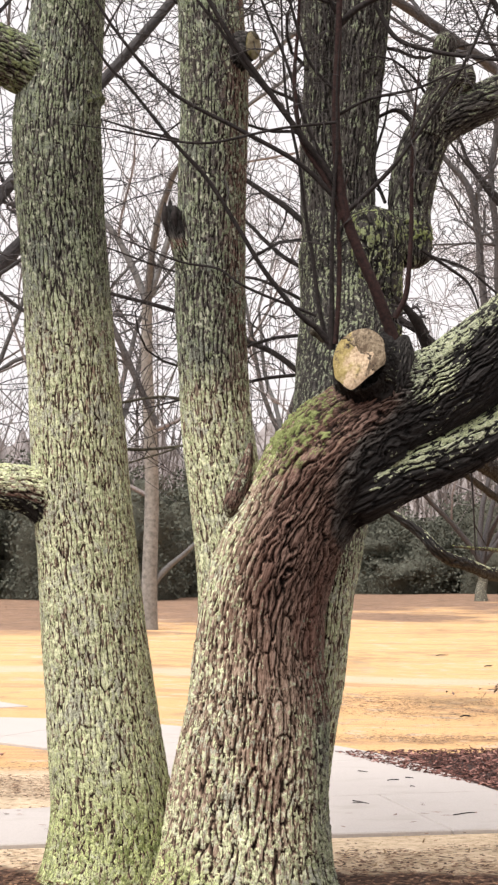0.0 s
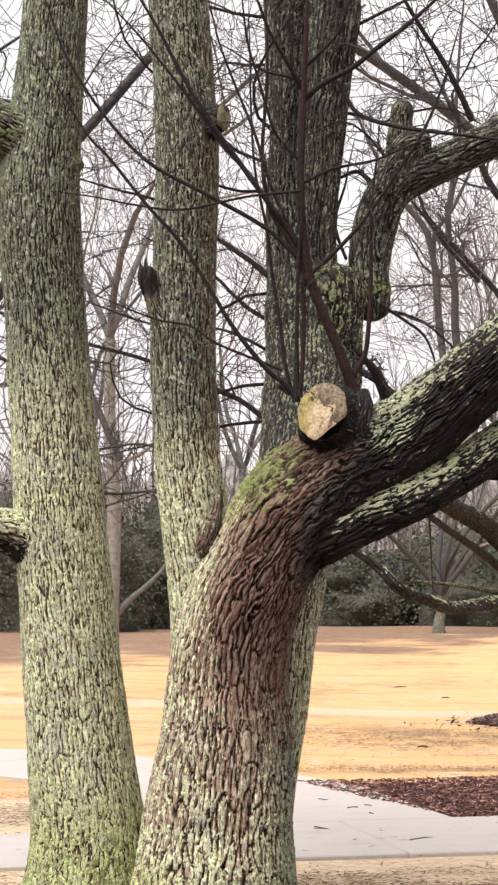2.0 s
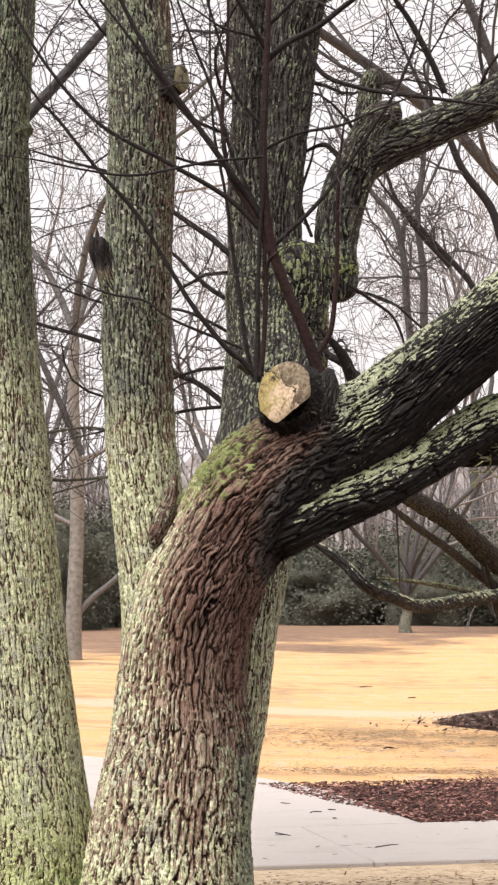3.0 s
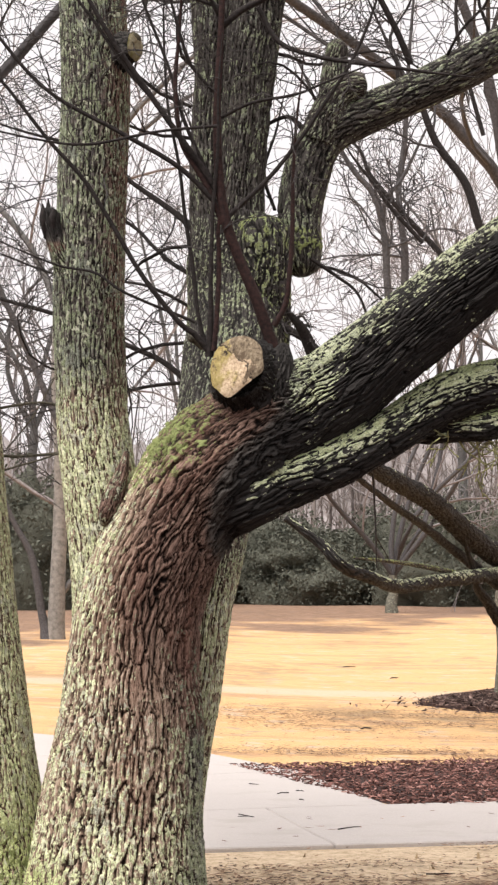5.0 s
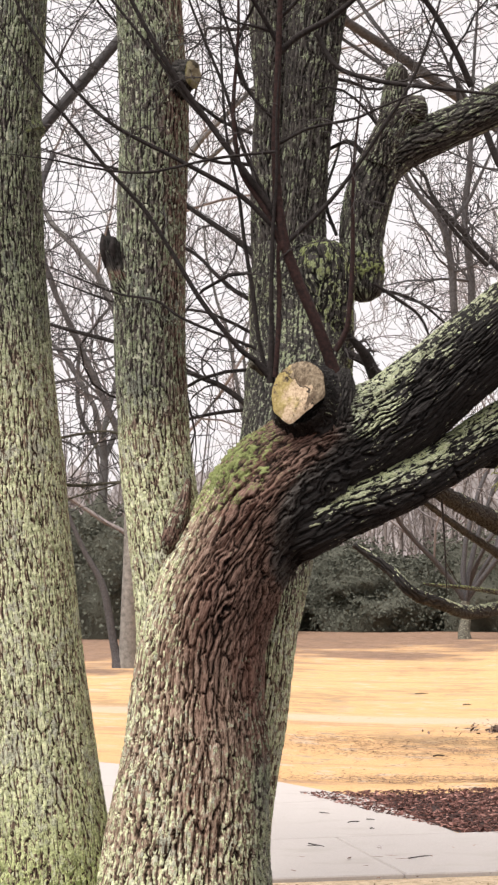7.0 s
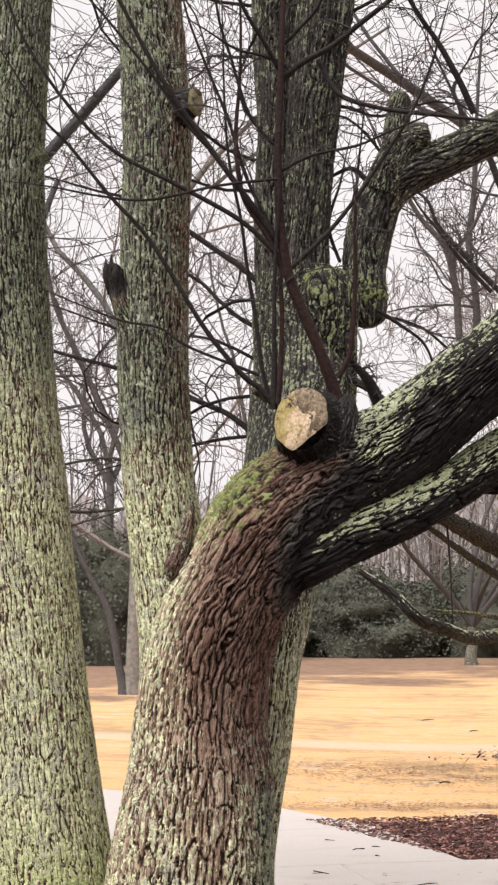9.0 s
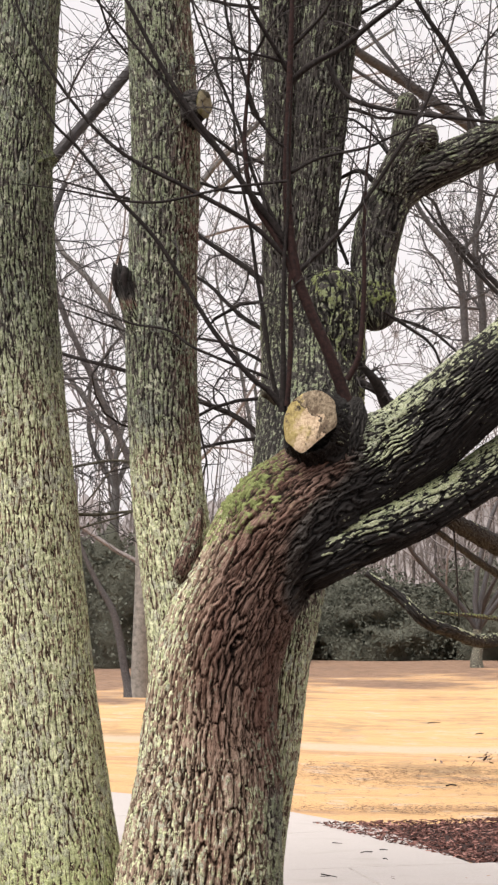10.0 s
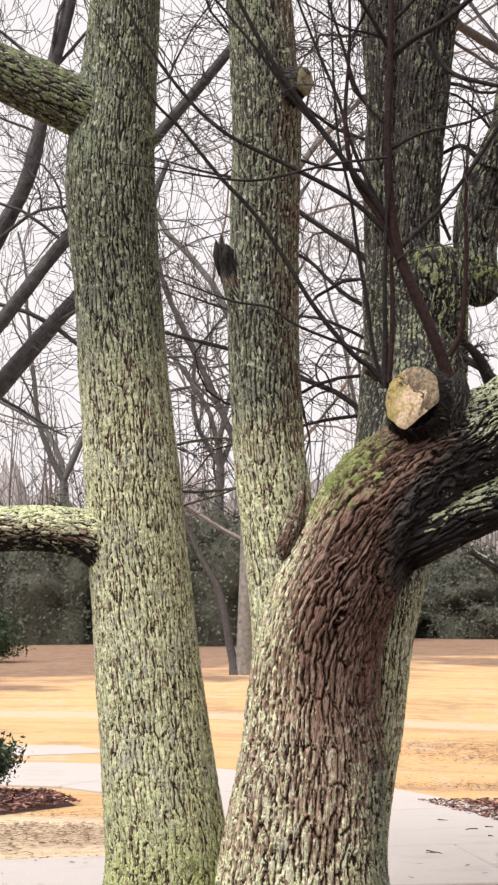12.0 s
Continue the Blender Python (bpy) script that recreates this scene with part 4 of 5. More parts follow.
def branch(kind, rows):
    """One thin shoot or side limb of the big tree, or a stem of the grey trees behind it."""
    name, mat, sides, label = {
        "shoot": ("shoot", TWIG, 8, "thin dark sprout"), "redshoot": ("shoot", SHOOT, 8, "thin reddish sprout"),
        "rear": ("side_limb", TWIG, 8, "dark side limb"), "pale": ("dead_twig", PALE, 6, "bare pale dead twig"),
        "bgr": ("stem", LEAN_BARK, 8, ""), "bgd": ("stem", TWIG, 8, "")}[kind]
    rng = np.random.default_rng(int(abs(rows[0][0] * 1000) + rows[0][2] * 100))
    parent = TREE if kind in ("shoot", "redshoot", "rear", "pale") else FORK
    sway = 0.006 if parent is TREE else 0.035
    wob = [(x + (rng.normal(0, sway) if 0 < i else 0), y, z + (rng.normal(0, sway) if 0 < i else 0), r * {"rear": 0.72, "pale": 0.75, "bgr": 0.75, "bgd": 0.68}.get(kind, 1.0)) for i, (x, y, z, r) in enumerate(rows)]
    a, b = np.array(wob[-2]), np.array(wob[-1])
    wob.append((*(b + (b - a) * 1.1 + np.append(rng.normal(0, sway * 2, 3), 0))[:3], b[3] * 0.25))
    ob = part(name, twig_mesh(name, [wob], mat, sides, 0.035), parent, label)
    # fine side twigs
    lines = [[], [], []]
    many = {"shoot": 2, "redshoot": 1, "rear": 5, "pale": 1, "bgr": 6, "bgd": 5}[kind]
    span = np.linalg.norm(np.array(rows[-1][:3]) - np.array(rows[0][:3]))
    for k in range(many):
        i = rng.integers(max(1, len(rows) // 3), len(rows))
        a, b = np.array(wob[i - 1]), np.array(wob[i])
        p = a + (b - a) * rng.random()
        d = (b - a)[:3] / np.linalg.norm((b - a)[:3])
        d = d + rng.normal(0, 0.55, 3) * np.array([1, 0.6, 1])
        d[2] = abs(d[2]) + 0.1
        grow(rng, p[:3], d, span * rng.uniform(0.2, 0.42), p[3] * 0.4, 0, lines, (3, 2) if parent is TREE else (4, 3), 0.7, 0.1, 0.0018 if parent is TREE else 0.0040, 0.40)
    tagged(part("brushwood", thin_lines_mesh("brushwood", lines[0] + lines[1] + lines[2], FINE_TWIG if parent is TREE else LEAN_BARK, 4), ob), kind="stuff")


PALE = plain_bark("pale_twig", (0.030, 0.026, 0.021), (0.16, 0.145, 0.105), 60)
LICHEN_TWIG = plain_bark("lichened_twig", (0.07, 0.068, 0.035), (0.42, 0.41, 0.19), 45)
FORK = thing("forked_tree", "grey forked bare tree seen beyond the heavy limb", "tree")
branch('shoot', [(0.40, 7.86, 3.060, 0.0135), (0.22, 7.83, 3.225, 0.0110), (-0.05, 7.81, 3.374, 0.0098), (-0.34, 7.78, 3.529, 0.0085), (-0.55, 7.75, 3.735, 0.0073), (-0.72, 7.73, 4.028, 0.0060), (-0.82, 7.70, 4.272, 0.0036)])
branch('shoot', [(0.36, 7.90, 2.435, 0.0173), (0.30, 7.88, 2.507, 0.0135), (0.23, 7.86, 2.554, 0.0123), (0.07, 7.83, 2.750, 0.0110), (-0.05, 7.81, 2.959, 0.0098), (-0.18, 7.79, 3.142, 0.0097), (-0.34, 7.77, 3.311, 0.0085), (-0.52, 7.74, 3.531, 0.0073), (-0.62, 7.72, 3.649, 0.0060), (-0.77, 7.70, 3.868, 0.0036)])
branch('shoot', [(0.40, 7.86, 3.111, 0.0172), (0.32, 7.84, 3.232, 0.0147), (0.22, 7.81, 3.353, 0.0134), (0.04, 7.79, 3.594, 0.0122), (-0.06, 7.77, 3.744, 0.0109), (-0.18, 7.75, 3.939, 0.0097), (-0.29, 7.72, 4.134, 0.0084), (-0.40, 7.70, 4.328, 0.0048)])
branch('shoot', [(0.12, 7.80, 3.495, 0.0085), (-0.01, 7.79, 3.635, 0.0085), (-0.13, 7.78, 3.796, 0.0073), (-0.28, 7.76, 3.994, 0.0061), (-0.41, 7.75, 4.167, 0.0048)])
branch('shoot', [(0.38, 7.75, 3.389, 0.0073), (0.12, 7.74, 3.354, 0.0060), (-0.17, 7.72, 3.291, 0.0060), (-0.40, 7.71, 3.298, 0.0048), (-0.59, 7.70, 3.349, 0.0036)])
branch('shoot', [(0.30, 7.95, 2.567, 0.0075), (-0.00, 7.96, 2.694, 0.0062), (-0.13, 7.97, 2.784, 0.0062), (-0.30, 7.99, 2.815, 0.0050), (-0.48, 8.00, 2.888, 0.0038)])
branch('shoot', [(0.39, 7.86, 3.904, 0.0111), (0.31, 7.81, 4.015, 0.0098), (0.23, 7.75, 4.150, 0.0085), (0.17, 7.70, 4.284, 0.0060)])
branch('shoot', [(0.40, 7.86, 3.852, 0.0147), (0.48, 7.83, 3.900, 0.0147), (0.62, 7.80, 3.984, 0.0134), (0.74, 7.76, 4.070, 0.0121), (0.87, 7.73, 4.163, 0.0109), (1.01, 7.70, 4.295, 0.0072)])
branch('shoot', [(0.56, 7.86, 3.944, 0.0111), (0.66, 7.83, 3.794, 0.0110), (0.80, 7.80, 3.710, 0.0097), (0.97, 7.76, 3.672, 0.0097), (1.11, 7.73, 3.649, 0.0085), (1.31, 7.70, 3.625, 0.0060)])
branch('shoot', [(0.40, 7.86, 4.007, 0.0098), (0.47, 7.81, 4.068, 0.0085), (0.56, 7.75, 4.154, 0.0073), (0.61, 7.70, 4.290, 0.0048)])
branch('shoot', [(0.39, 7.86, 3.942, 0.0086), (0.29, 7.81, 3.951, 0.0061), (0.19, 7.75, 3.958, 0.0048), (0.07, 7.70, 4.029, 0.0036)])
branch('shoot', [(0.39, 7.86, 3.446, 0.0074), (0.52, 7.82, 3.504, 0.0073), (0.72, 7.78, 3.552, 0.0061), (0.86, 7.74, 3.588, 0.0048), (1.03, 7.70, 3.660, 0.0036)])
branch('shoot', [(0.44, 7.86, 3.022, 0.0111), (0.60, 7.83, 3.178, 0.0098), (0.74, 7.81, 3.355, 0.0085), (0.84, 7.78, 3.482, 0.0085), (0.95, 7.75, 3.674, 0.0073), (1.03, 7.73, 3.870, 0.0060), (1.09, 7.70, 4.066, 0.0036)])
branch('redshoot', [(0.64, 7.90, 2.550, 0.0148), (0.70, 7.89, 2.637, 0.0123), (0.70, 7.88, 2.762, 0.0111), (0.71, 7.88, 2.964, 0.0098), (0.72, 7.87, 3.216, 0.0086), (0.73, 7.86, 3.419, 0.0061), (0.75, 7.85, 3.621, 0.0037)])
branch('shoot', [(0.36, 7.90, 2.410, 0.0198), (0.36, 7.88, 2.608, 0.0123), (0.36, 7.86, 2.756, 0.0098), (0.37, 7.84, 3.056, 0.0086), (0.38, 7.82, 3.305, 0.0073), (0.39, 7.80, 3.554, 0.0049)])
branch('redshoot', [(0.38, 7.88, 2.433, 0.0123), (0.39, 7.87, 2.607, 0.0111), (0.39, 7.87, 2.808, 0.0111), (0.40, 7.86, 2.958, 0.0086), (0.41, 7.85, 3.058, 0.0049)])
branch('shoot', [(0.35, 7.95, 2.441, 0.0112), (0.31, 7.94, 2.591, 0.0099), (0.28, 7.94, 2.819, 0.0099), (0.25, 7.93, 3.046, 0.0087), (0.22, 7.92, 3.249, 0.0074), (0.17, 7.91, 3.530, 0.0062), (0.15, 7.91, 3.812, 0.0049), (0.16, 7.90, 4.095, 0.0037)])
branch('shoot', [(0.39, 7.85, 3.541, 0.0074), (0.27, 7.82, 3.660, 0.0073), (0.22, 7.79, 3.778, 0.0073), (0.17, 7.76, 3.922, 0.0061), (0.13, 7.73, 4.090, 0.0060), (0.10, 7.70, 4.283, 0.0036)])
branch('shoot', [(0.37, 7.86, 3.161, 0.0086), (0.25, 7.85, 3.412, 0.0086), (0.17, 7.84, 3.663, 0.0073), (0.07, 7.82, 3.915, 0.0061), (-0.01, 7.81, 4.116, 0.0049), (-0.06, 7.80, 4.291, 0.0037)])
branch('redshoot', [(0.41, 7.86, 2.984, 0.0111), (0.34, 7.85, 3.133, 0.0123), (0.26, 7.84, 3.308, 0.0110), (0.22, 7.83, 3.407, 0.0110), (0.19, 7.82, 3.608, 0.0098), (0.20, 7.81, 3.861, 0.0073), (0.22, 7.80, 4.089, 0.0061)])
branch('rear', [(0.32, 10.10, 2.503, 0.0252), (0.16, 10.16, 2.643, 0.0222), (0.00, 10.22, 2.727, 0.0208), (-0.42, 10.28, 2.895, 0.0177), (-0.80, 10.34, 3.029, 0.0145), (-1.15, 10.40, 3.145, 0.0098)])
branch('rear', [(0.33, 10.10, 3.367, 0.0252), (0.22, 10.16, 3.475, 0.0238), (0.13, 10.22, 3.568, 0.0224), (-0.02, 10.28, 3.655, 0.0193), (-0.33, 10.34, 3.871, 0.0145), (-0.67, 10.40, 3.983, 0.0098)])
branch('rear', [(0.35, 10.10, 3.108, 0.0189), (0.22, 10.18, 3.200, 0.0175), (0.10, 10.25, 3.310, 0.0160), (-0.03, 10.32, 3.438, 0.0145), (-0.27, 10.40, 3.584, 0.0098)])
branch('rear', [(0.32, 10.10, 2.522, 0.0158), (0.16, 10.20, 2.512, 0.0143), (0.01, 10.30, 2.508, 0.0129), (-0.33, 10.40, 2.424, 0.0098)])
branch('rear', [(0.30, 10.20, 2.960, 0.0143), (0.16, 10.22, 3.044, 0.0128), (-0.02, 10.25, 3.096, 0.0112), (-0.42, 10.28, 3.130, 0.0096), (-0.78, 10.30, 3.263, 0.0064)])
branch('rear', [(0.96, 9.90, 3.192, 0.0150), (1.10, 9.90, 3.088, 0.0130), (1.20, 9.90, 3.013, 0.0110), (1.27, 9.90, 2.900, 0.0090), (1.31, 9.90, 2.733, 0.006)])
branch('rear', [(0.78, 9.80, 2.813, 0.0337), (0.89, 9.73, 2.737, 0.0274), (1.01, 9.67, 2.649, 0.0227), (1.12, 9.60, 2.559, 0.0180)])
branch('rear', [(0.75, 9.20, 2.834, 0.0144), (0.83, 9.23, 2.761, 0.0317), (0.88, 9.27, 2.678, 0.0434), (0.94, 9.30, 2.565, 0.0436)])
branch('rear', [(1.52, 10.00, 4.316, 0.0266), (1.44, 9.97, 4.488, 0.0249), (1.32, 9.95, 4.702, 0.0218), (1.22, 9.93, 4.830, 0.0186), (1.11, 9.90, 5.017, 0.0139)])
branch('rear', [(0.93, 10.10, 3.959, 0.0240), (0.84, 10.13, 4.030, 0.0180), (0.76, 10.17, 4.023, 0.0150), (0.66, 10.20, 3.968, 0.0110)])
branch('rear', [(0.77, 10.10, 3.500, 0.0142), (0.73, 10.22, 3.656, 0.0144), (0.72, 10.35, 3.816, 0.0129), (0.80, 10.47, 4.048, 0.0098), (0.84, 10.60, 4.216, 0.0066)])
branch('pale', [(-0.65, 8.64, 2.229, 0.0094), (-0.54, 8.64, 2.254, 0.0083), (-0.41, 8.64, 2.263, 0.0073), (-0.32, 8.64, 2.255, 0.0094)])
branch('pale', [(-0.68, 8.69, 2.028, 0.0104), (-0.54, 8.69, 2.017, 0.0104), (-0.41, 8.69, 2.024, 0.0094), (-0.29, 8.69, 2.025, 0.0083)])
branch('pale', [(-0.63, 8.66, 1.931, 0.0062), (-0.54, 8.66, 1.964, 0.0062), (-0.41, 8.66, 2.000, 0.0062), (-0.31, 8.66, 2.033, 0.0052)])
branch('pale', [(-0.60, 9.00, 2.074, 0.0056), (-0.52, 9.00, 2.188, 0.0056), (-0.44, 9.00, 2.287, 0.0045), (-0.35, 9.00, 2.458, 0.0045)])
branch('bgr', [(3.18, 24.00, 4.617, 0.0712), (3.11, 24.00, 5.307, 0.0675), (3.05, 24.00, 5.922, 0.0638), (2.85, 24.00, 6.501, 0.0562), (2.62, 24.00, 6.910, 0.0450), (2.20, 24.00, 7.622, 0.0300), (1.90, 24.00, 8.244, 0.0188)])
branch('bgr', [(3.05, 24.00, 5.922, 0.0450), (3.15, 24.00, 6.387, 0.0412), (3.35, 24.00, 6.776, 0.0338), (3.58, 24.00, 7.323, 0.0225)])
branch('bgr', [(3.48, 24.50, 4.605, 0.0842), (3.42, 24.50, 5.152, 0.0766), (3.41, 24.50, 5.859, 0.0689), (3.38, 24.50, 6.648, 0.0574), (3.38, 24.50, 7.441, 0.0498), (3.43, 24.50, 8.400, 0.0345), (3.52, 24.50, 9.365, 0.0230)])
branch('bgd', [(2.52, 15.00, 3.963, 0.0375), (2.43, 15.00, 4.121, 0.0375), (2.26, 15.00, 4.362, 0.0352), (2.09, 15.00, 4.564, 0.0328), (1.88, 15.00, 4.804, 0.0258), (1.74, 15.00, 5.022, 0.0188)])
branch('bgd', [(2.90, 15.00, 4.131, 0.0609), (2.75, 15.00, 4.394, 0.0562), (2.63, 15.00, 4.705, 0.0516), (2.42, 15.00, 5.079, 0.0469), (2.25, 15.00, 5.425, 0.0375), (2.13, 15.00, 5.715, 0.0258), (1.94, 15.00, 6.150, 0.0141)])
branch('bgd', [(2.99, 16.00, 5.388, 0.0300), (2.82, 16.00, 5.851, 0.0275), (2.77, 16.00, 6.371, 0.0250), (2.80, 16.00, 6.841, 0.0200)])
branch('bgd', [(2.16, 14.00, 4.036, 0.0262), (1.92, 14.00, 4.338, 0.0241), (1.78, 14.00, 4.479, 0.0197), (1.60, 14.00, 4.747, 0.0131)])
branch('bgr', [(-1.54, 30.00, 3.684, 0.0844), (-1.87, 30.00, 4.489, 0.0797), (-2.21, 30.00, 5.204, 0.0750), (-2.59, 30.00, 6.067, 0.0656), (-2.88, 30.00, 6.742, 0.0562), (-3.08, 30.00, 7.613, 0.0422), (-3.18, 30.00, 8.488, 0.0281)])

part("branch_stub", twig_mesh("branch_stub", [[(0.335, 7.95, 2.46, 0.020), (0.300, 7.93, 2.485, 0.018), (0.275, 7.92, 2.495, 0.017), (0.268, 7.92, 2.497, 0.006)]], PALE, 10, 0.01), TREE, "small pale cut stub")
rng = np.random.default_rng(87)
for x, y, z, dx, dz, length in ((1.45, 10.1, 4.15, 0.3, 1.0, 1.2), (1.75, 10.1, 4.30, -0.5, 1.0, 1.1), (2.0, 10.1, 4.45, 0.2, 1.0, 1.2), (2.3, 10.1, 4.6, -0.6, 1.0, 1.3), 
                                (0.75, 10.1, 4.6, 0.8, 0.6, 1.2), (0.78, 10.1, 4.9, 1.0, 0.1, 1.4), (1.1, 10.1, 3.95, -0.4, 1.0, 0.8),
                                (0.32, 10.15, 4.3, -1.0, 0.5, 1.2), (0.35, 10.15, 4.7, -1.0, 0.3, 1.3), (0.33, 10.15, 3.9, -1.0, 0.6, 1.0), (2.5, 10.1, 4.7, 0.1, 1.0, 1.1),
                                (0.30, 10.15, 2.75, -1.0, 0.35, 1.5), (0.34, 10.15, 3.30, -1.0, 0.25, 1.7), (0.30, 10.2, 4.1, -1.0, 0.3, 1.9), (0.33, 10.2, 5.0, -1.0, 0.1, 2.2),
                                (0.72, 10.1, 4.4, 1.0, 0.4, 1.5), (2.2, 10.1, 4.55, 0.7, 0.9, 1.2), (0.92, 10.1, 3.2, 1.0, -0.2, 0.9)):
    lines = [[], [], [], []]
    grow(rng, (x, y, z), (dx, rng.normal(0, 0.3), dz), length, 0.011, 0, lines, (6, 4, 2), 0.85, 0.1, 0.0020, 0.42)
    lines[1:] = [[row for row in level if min(q[2] for q in row) > 1.7] for level in lines[1:]]
    twig = part("side_limb", thin_lines_mesh("side_limb", lines[0], TWIG, 7), TREE)
    tagged(part("brushwood", thin_lines_mesh("brushwood", lines[1] + lines[2] + lines[3], FINE_TWIG, 4), twig), kind="stuff")
rng = np.random.default_rng(88)
brush = [[], [], []]
for k in range(12):
    grow(rng, (1.42 + 0.045 * k, 8.07, 2.080 + 0.009 * k), (rng.normal(0, 0.4), rng.normal(0, 0.3), -1.0), rng.uniform(0.10, 0.24), 0.006, 0, brush, (3, 2), 0.8, -0.2, 0.003, 0.3)
tagged(part("brushwood", thin_lines_mesh("brushwood", brush[0] + brush[1] + brush[2], LICHEN_TWIG, 5), TREE, "short hanging twigs crusted with yellow lichen"), "short hanging twigs crusted with yellow lichen", kind="stuff")


# ---- trees behind ----
def bare_tree(name, label, at, height, r, seed, kids=(6, 5, 4, 3), lean=(0, 0, 1), spread=0.75, tip=0.006, fork=0.35, mat=None, twigs=None, trunk_rows=None, stems=4, low=2, trunk_mat=None, group=""):
    rng = np.random.default_rng(seed)
    tree = thing(name, label, "tree", at, group)
    out = [[], [], [], [], []]
    rows = trunk_rows
    if rows is None:
        d = np.array(lean, float)
        d /= np.linalg.norm(d)
        rows = [(*(d * height * fork * k / 5 + rng.normal(0, 0.02 * height * 0.1, 3) * (k > 0)), r * (1.0 - 0.35 * k / 5) * (1.2 if k == 0 else 1)) for k in range(6)]
        rows[0] = (rows[0][0], rows[0][1], -0.1, rows[0][3] * 1.02)
        if rows[1][2] > 0.5:
            rows.insert(1, (rows[0][0], rows[0][1], 0.35, r * 1.08))
    part("trunk", twig_mesh("trunk", [rows], trunk_mat or mat or FAR_BARK, 16, 0.15), tree)
    tipv = np.array(rows[-1][:3])
    for k in range(stems):
        a = 2 * np.pi * (k + rng.random() * 0.6) / stems
        way = np.array([np.cos(a) * 0.55, np.sin(a) * 0.55, 1.0])
        grow(rng, tipv, way, height * (1 - fork) * rng.uniform(0.7, 1.0), rows[-1][3] * 0.72, 0, out, kids, spread, 0.35, tip)
    for k in range(low):
        i = min(len(rows) - 2, 3 + k)
        a = rng.random() * 6.28
        grow(rng, rows[i][:3], (np.cos(a), np.sin(a), 0.35), height * 0.35, rows[i][3] * 0.4, 1, out, kids, spread, 0.2, tip)
    for rows in out[0]:
        part("limb", thin_lines_mesh("limb", [rows], mat or FAR_BARK, 7), tree)
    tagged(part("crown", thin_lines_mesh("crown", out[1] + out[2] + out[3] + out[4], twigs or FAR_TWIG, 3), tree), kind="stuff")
    return tree


FAR_TREE = bare_tree("bare_tree", "slender bare grey tree standing far across the field", (-2.44, 44.1, -0.25), 18.8, 0.20, 101, kids=(4, 3, 3, 2), fork=0.42, tip=0.007, stems=3, trunk_mat=PALE_TRUNK)
part("stem", twig_mesh("stem", [[(-0.19, 0, -0.1, 0.22), (-0.26, 0, 0.23, 0.135), (-0.34, 0, 0.57, 0.110), (-0.48, 0, 1.39, 0.103), (-0.66, 0, 2.08, 0.089), (-1.08, 0, 2.83, 0.069), (-1.57, 0, 4.01, 0.048), (-1.85, 0, 5.4, 0.034)]], LEAN_BARK, 8, 0.2), FAR_TREE)
part("stem", twig_mesh("stem", [[(0.02, 0, 0.95, 0.10), (0.22, 0.02, 1.22, 0.085), (0.50, 0.05, 1.52, 0.072), (0.90, 0.08, 1.85, 0.058), (1.35, 0.1, 2.35, 0.045), (1.7, 0.1, 3.2, 0.03)]], FAR_BARK, 8, 0.2), FAR_TREE)
bare_tree("bare_tree", "bare multi-stemmed tree at the far wood's edge", (8.12, 63.3, -0.08), 15, 0.22, 102, kids=(5, 4, 3, 2), fork=0.09, stems=6, tip=0.012, low=0, mat=LEAN_BARK, trunk_mat=MOSSY_TRUNK)
for k, (x, y, h, r) in enumerate([(-13, 82, 20, 0.3), (-6.0, 84, 22, 0.3), (1.5, 80, 19, 0.25), (14, 84, 21, 0.3), (20, 80, 20, 0.3)]):
    bare_tree("bare_tree", "bare grey tree rising behind the far thicket", (x, y, 0), h, r, 110 + k, kids=(4, 4, 3, 2), tip=0.014, group="bare trees behind the far thicket")

# neighbour with low limbs, in a mulch mound
near_tree = bare_tree("bare_tree", "bare tree with low drooping lichened limbs in a mulch mound", (5.614, 27.75, -0.58), 17, 0.33, 130,
                      trunk_rows=[(0, 0, -0.14, 0.416), (-0.02, -0.05, 0.82, 0.332), (-0.07, -0.13, 1.60, 0.327), (0.10, 0, 2.30, 0.347), (0.24, 0, 3.43, 0.333), (0.37, 0, 4.76, 0.277), (0.43, 0, 6.38, 0.153)], tip=0.0055, kids=(4, 3, 3, 2), mat=LEAN_BARK, twigs=LEAN_BARK, low=0, trunk_mat=MOSSY_TRUNK)
off = np.array([5.614, 27.75, -0.58, 0])
drop = lambda rows: [tuple(np.array(p) - off) for p in rows]
part("limb", limb_mesh("limb", drop([(2.1, 20.0, 2.8, 0.05), (2.426, 20.37, 2.669, 0.069), (3.147, 22.32, 2.504, 0.1), (3.717, 23.71, 2.347, 0.123), (4.205, 24.83, 2.077, 0.134), (4.855, 26.23, 1.783, 0.147), (5.661, 27.75, 1.5, 0.175)]), 131, coarse=3.2, res=0.012, plate=0.050, length=4.0, depth=0.030, cut=1.0, lump=0.08, even=True, lichen=lambda p, o: -0.62 + 0.50 * o[:, 2], damp_shade=1.0), near_tree)
part("limb", limb_mesh("limb", drop([(2.2, 20.3, 2.6, 0.022), (2.403, 20.6, 2.488, 0.027), (3.002, 22.27, 2.256, 0.038), (3.567, 23.71, 2.048, 0.045), (4.178, 25.14, 1.767, 0.053), (4.972, 26.73, 1.369, 0.062), (5.591, 27.84, 1.084, 0.091)]), 132, coarse=3.2, res=0.012, plate=0.050, length=4.0, depth=0.030, cut=1.0, lump=0.08, even=True, lichen=lambda p, o: -0.95 + 0.40 * o[:, 2], damp_shade=1.0), near_tree)
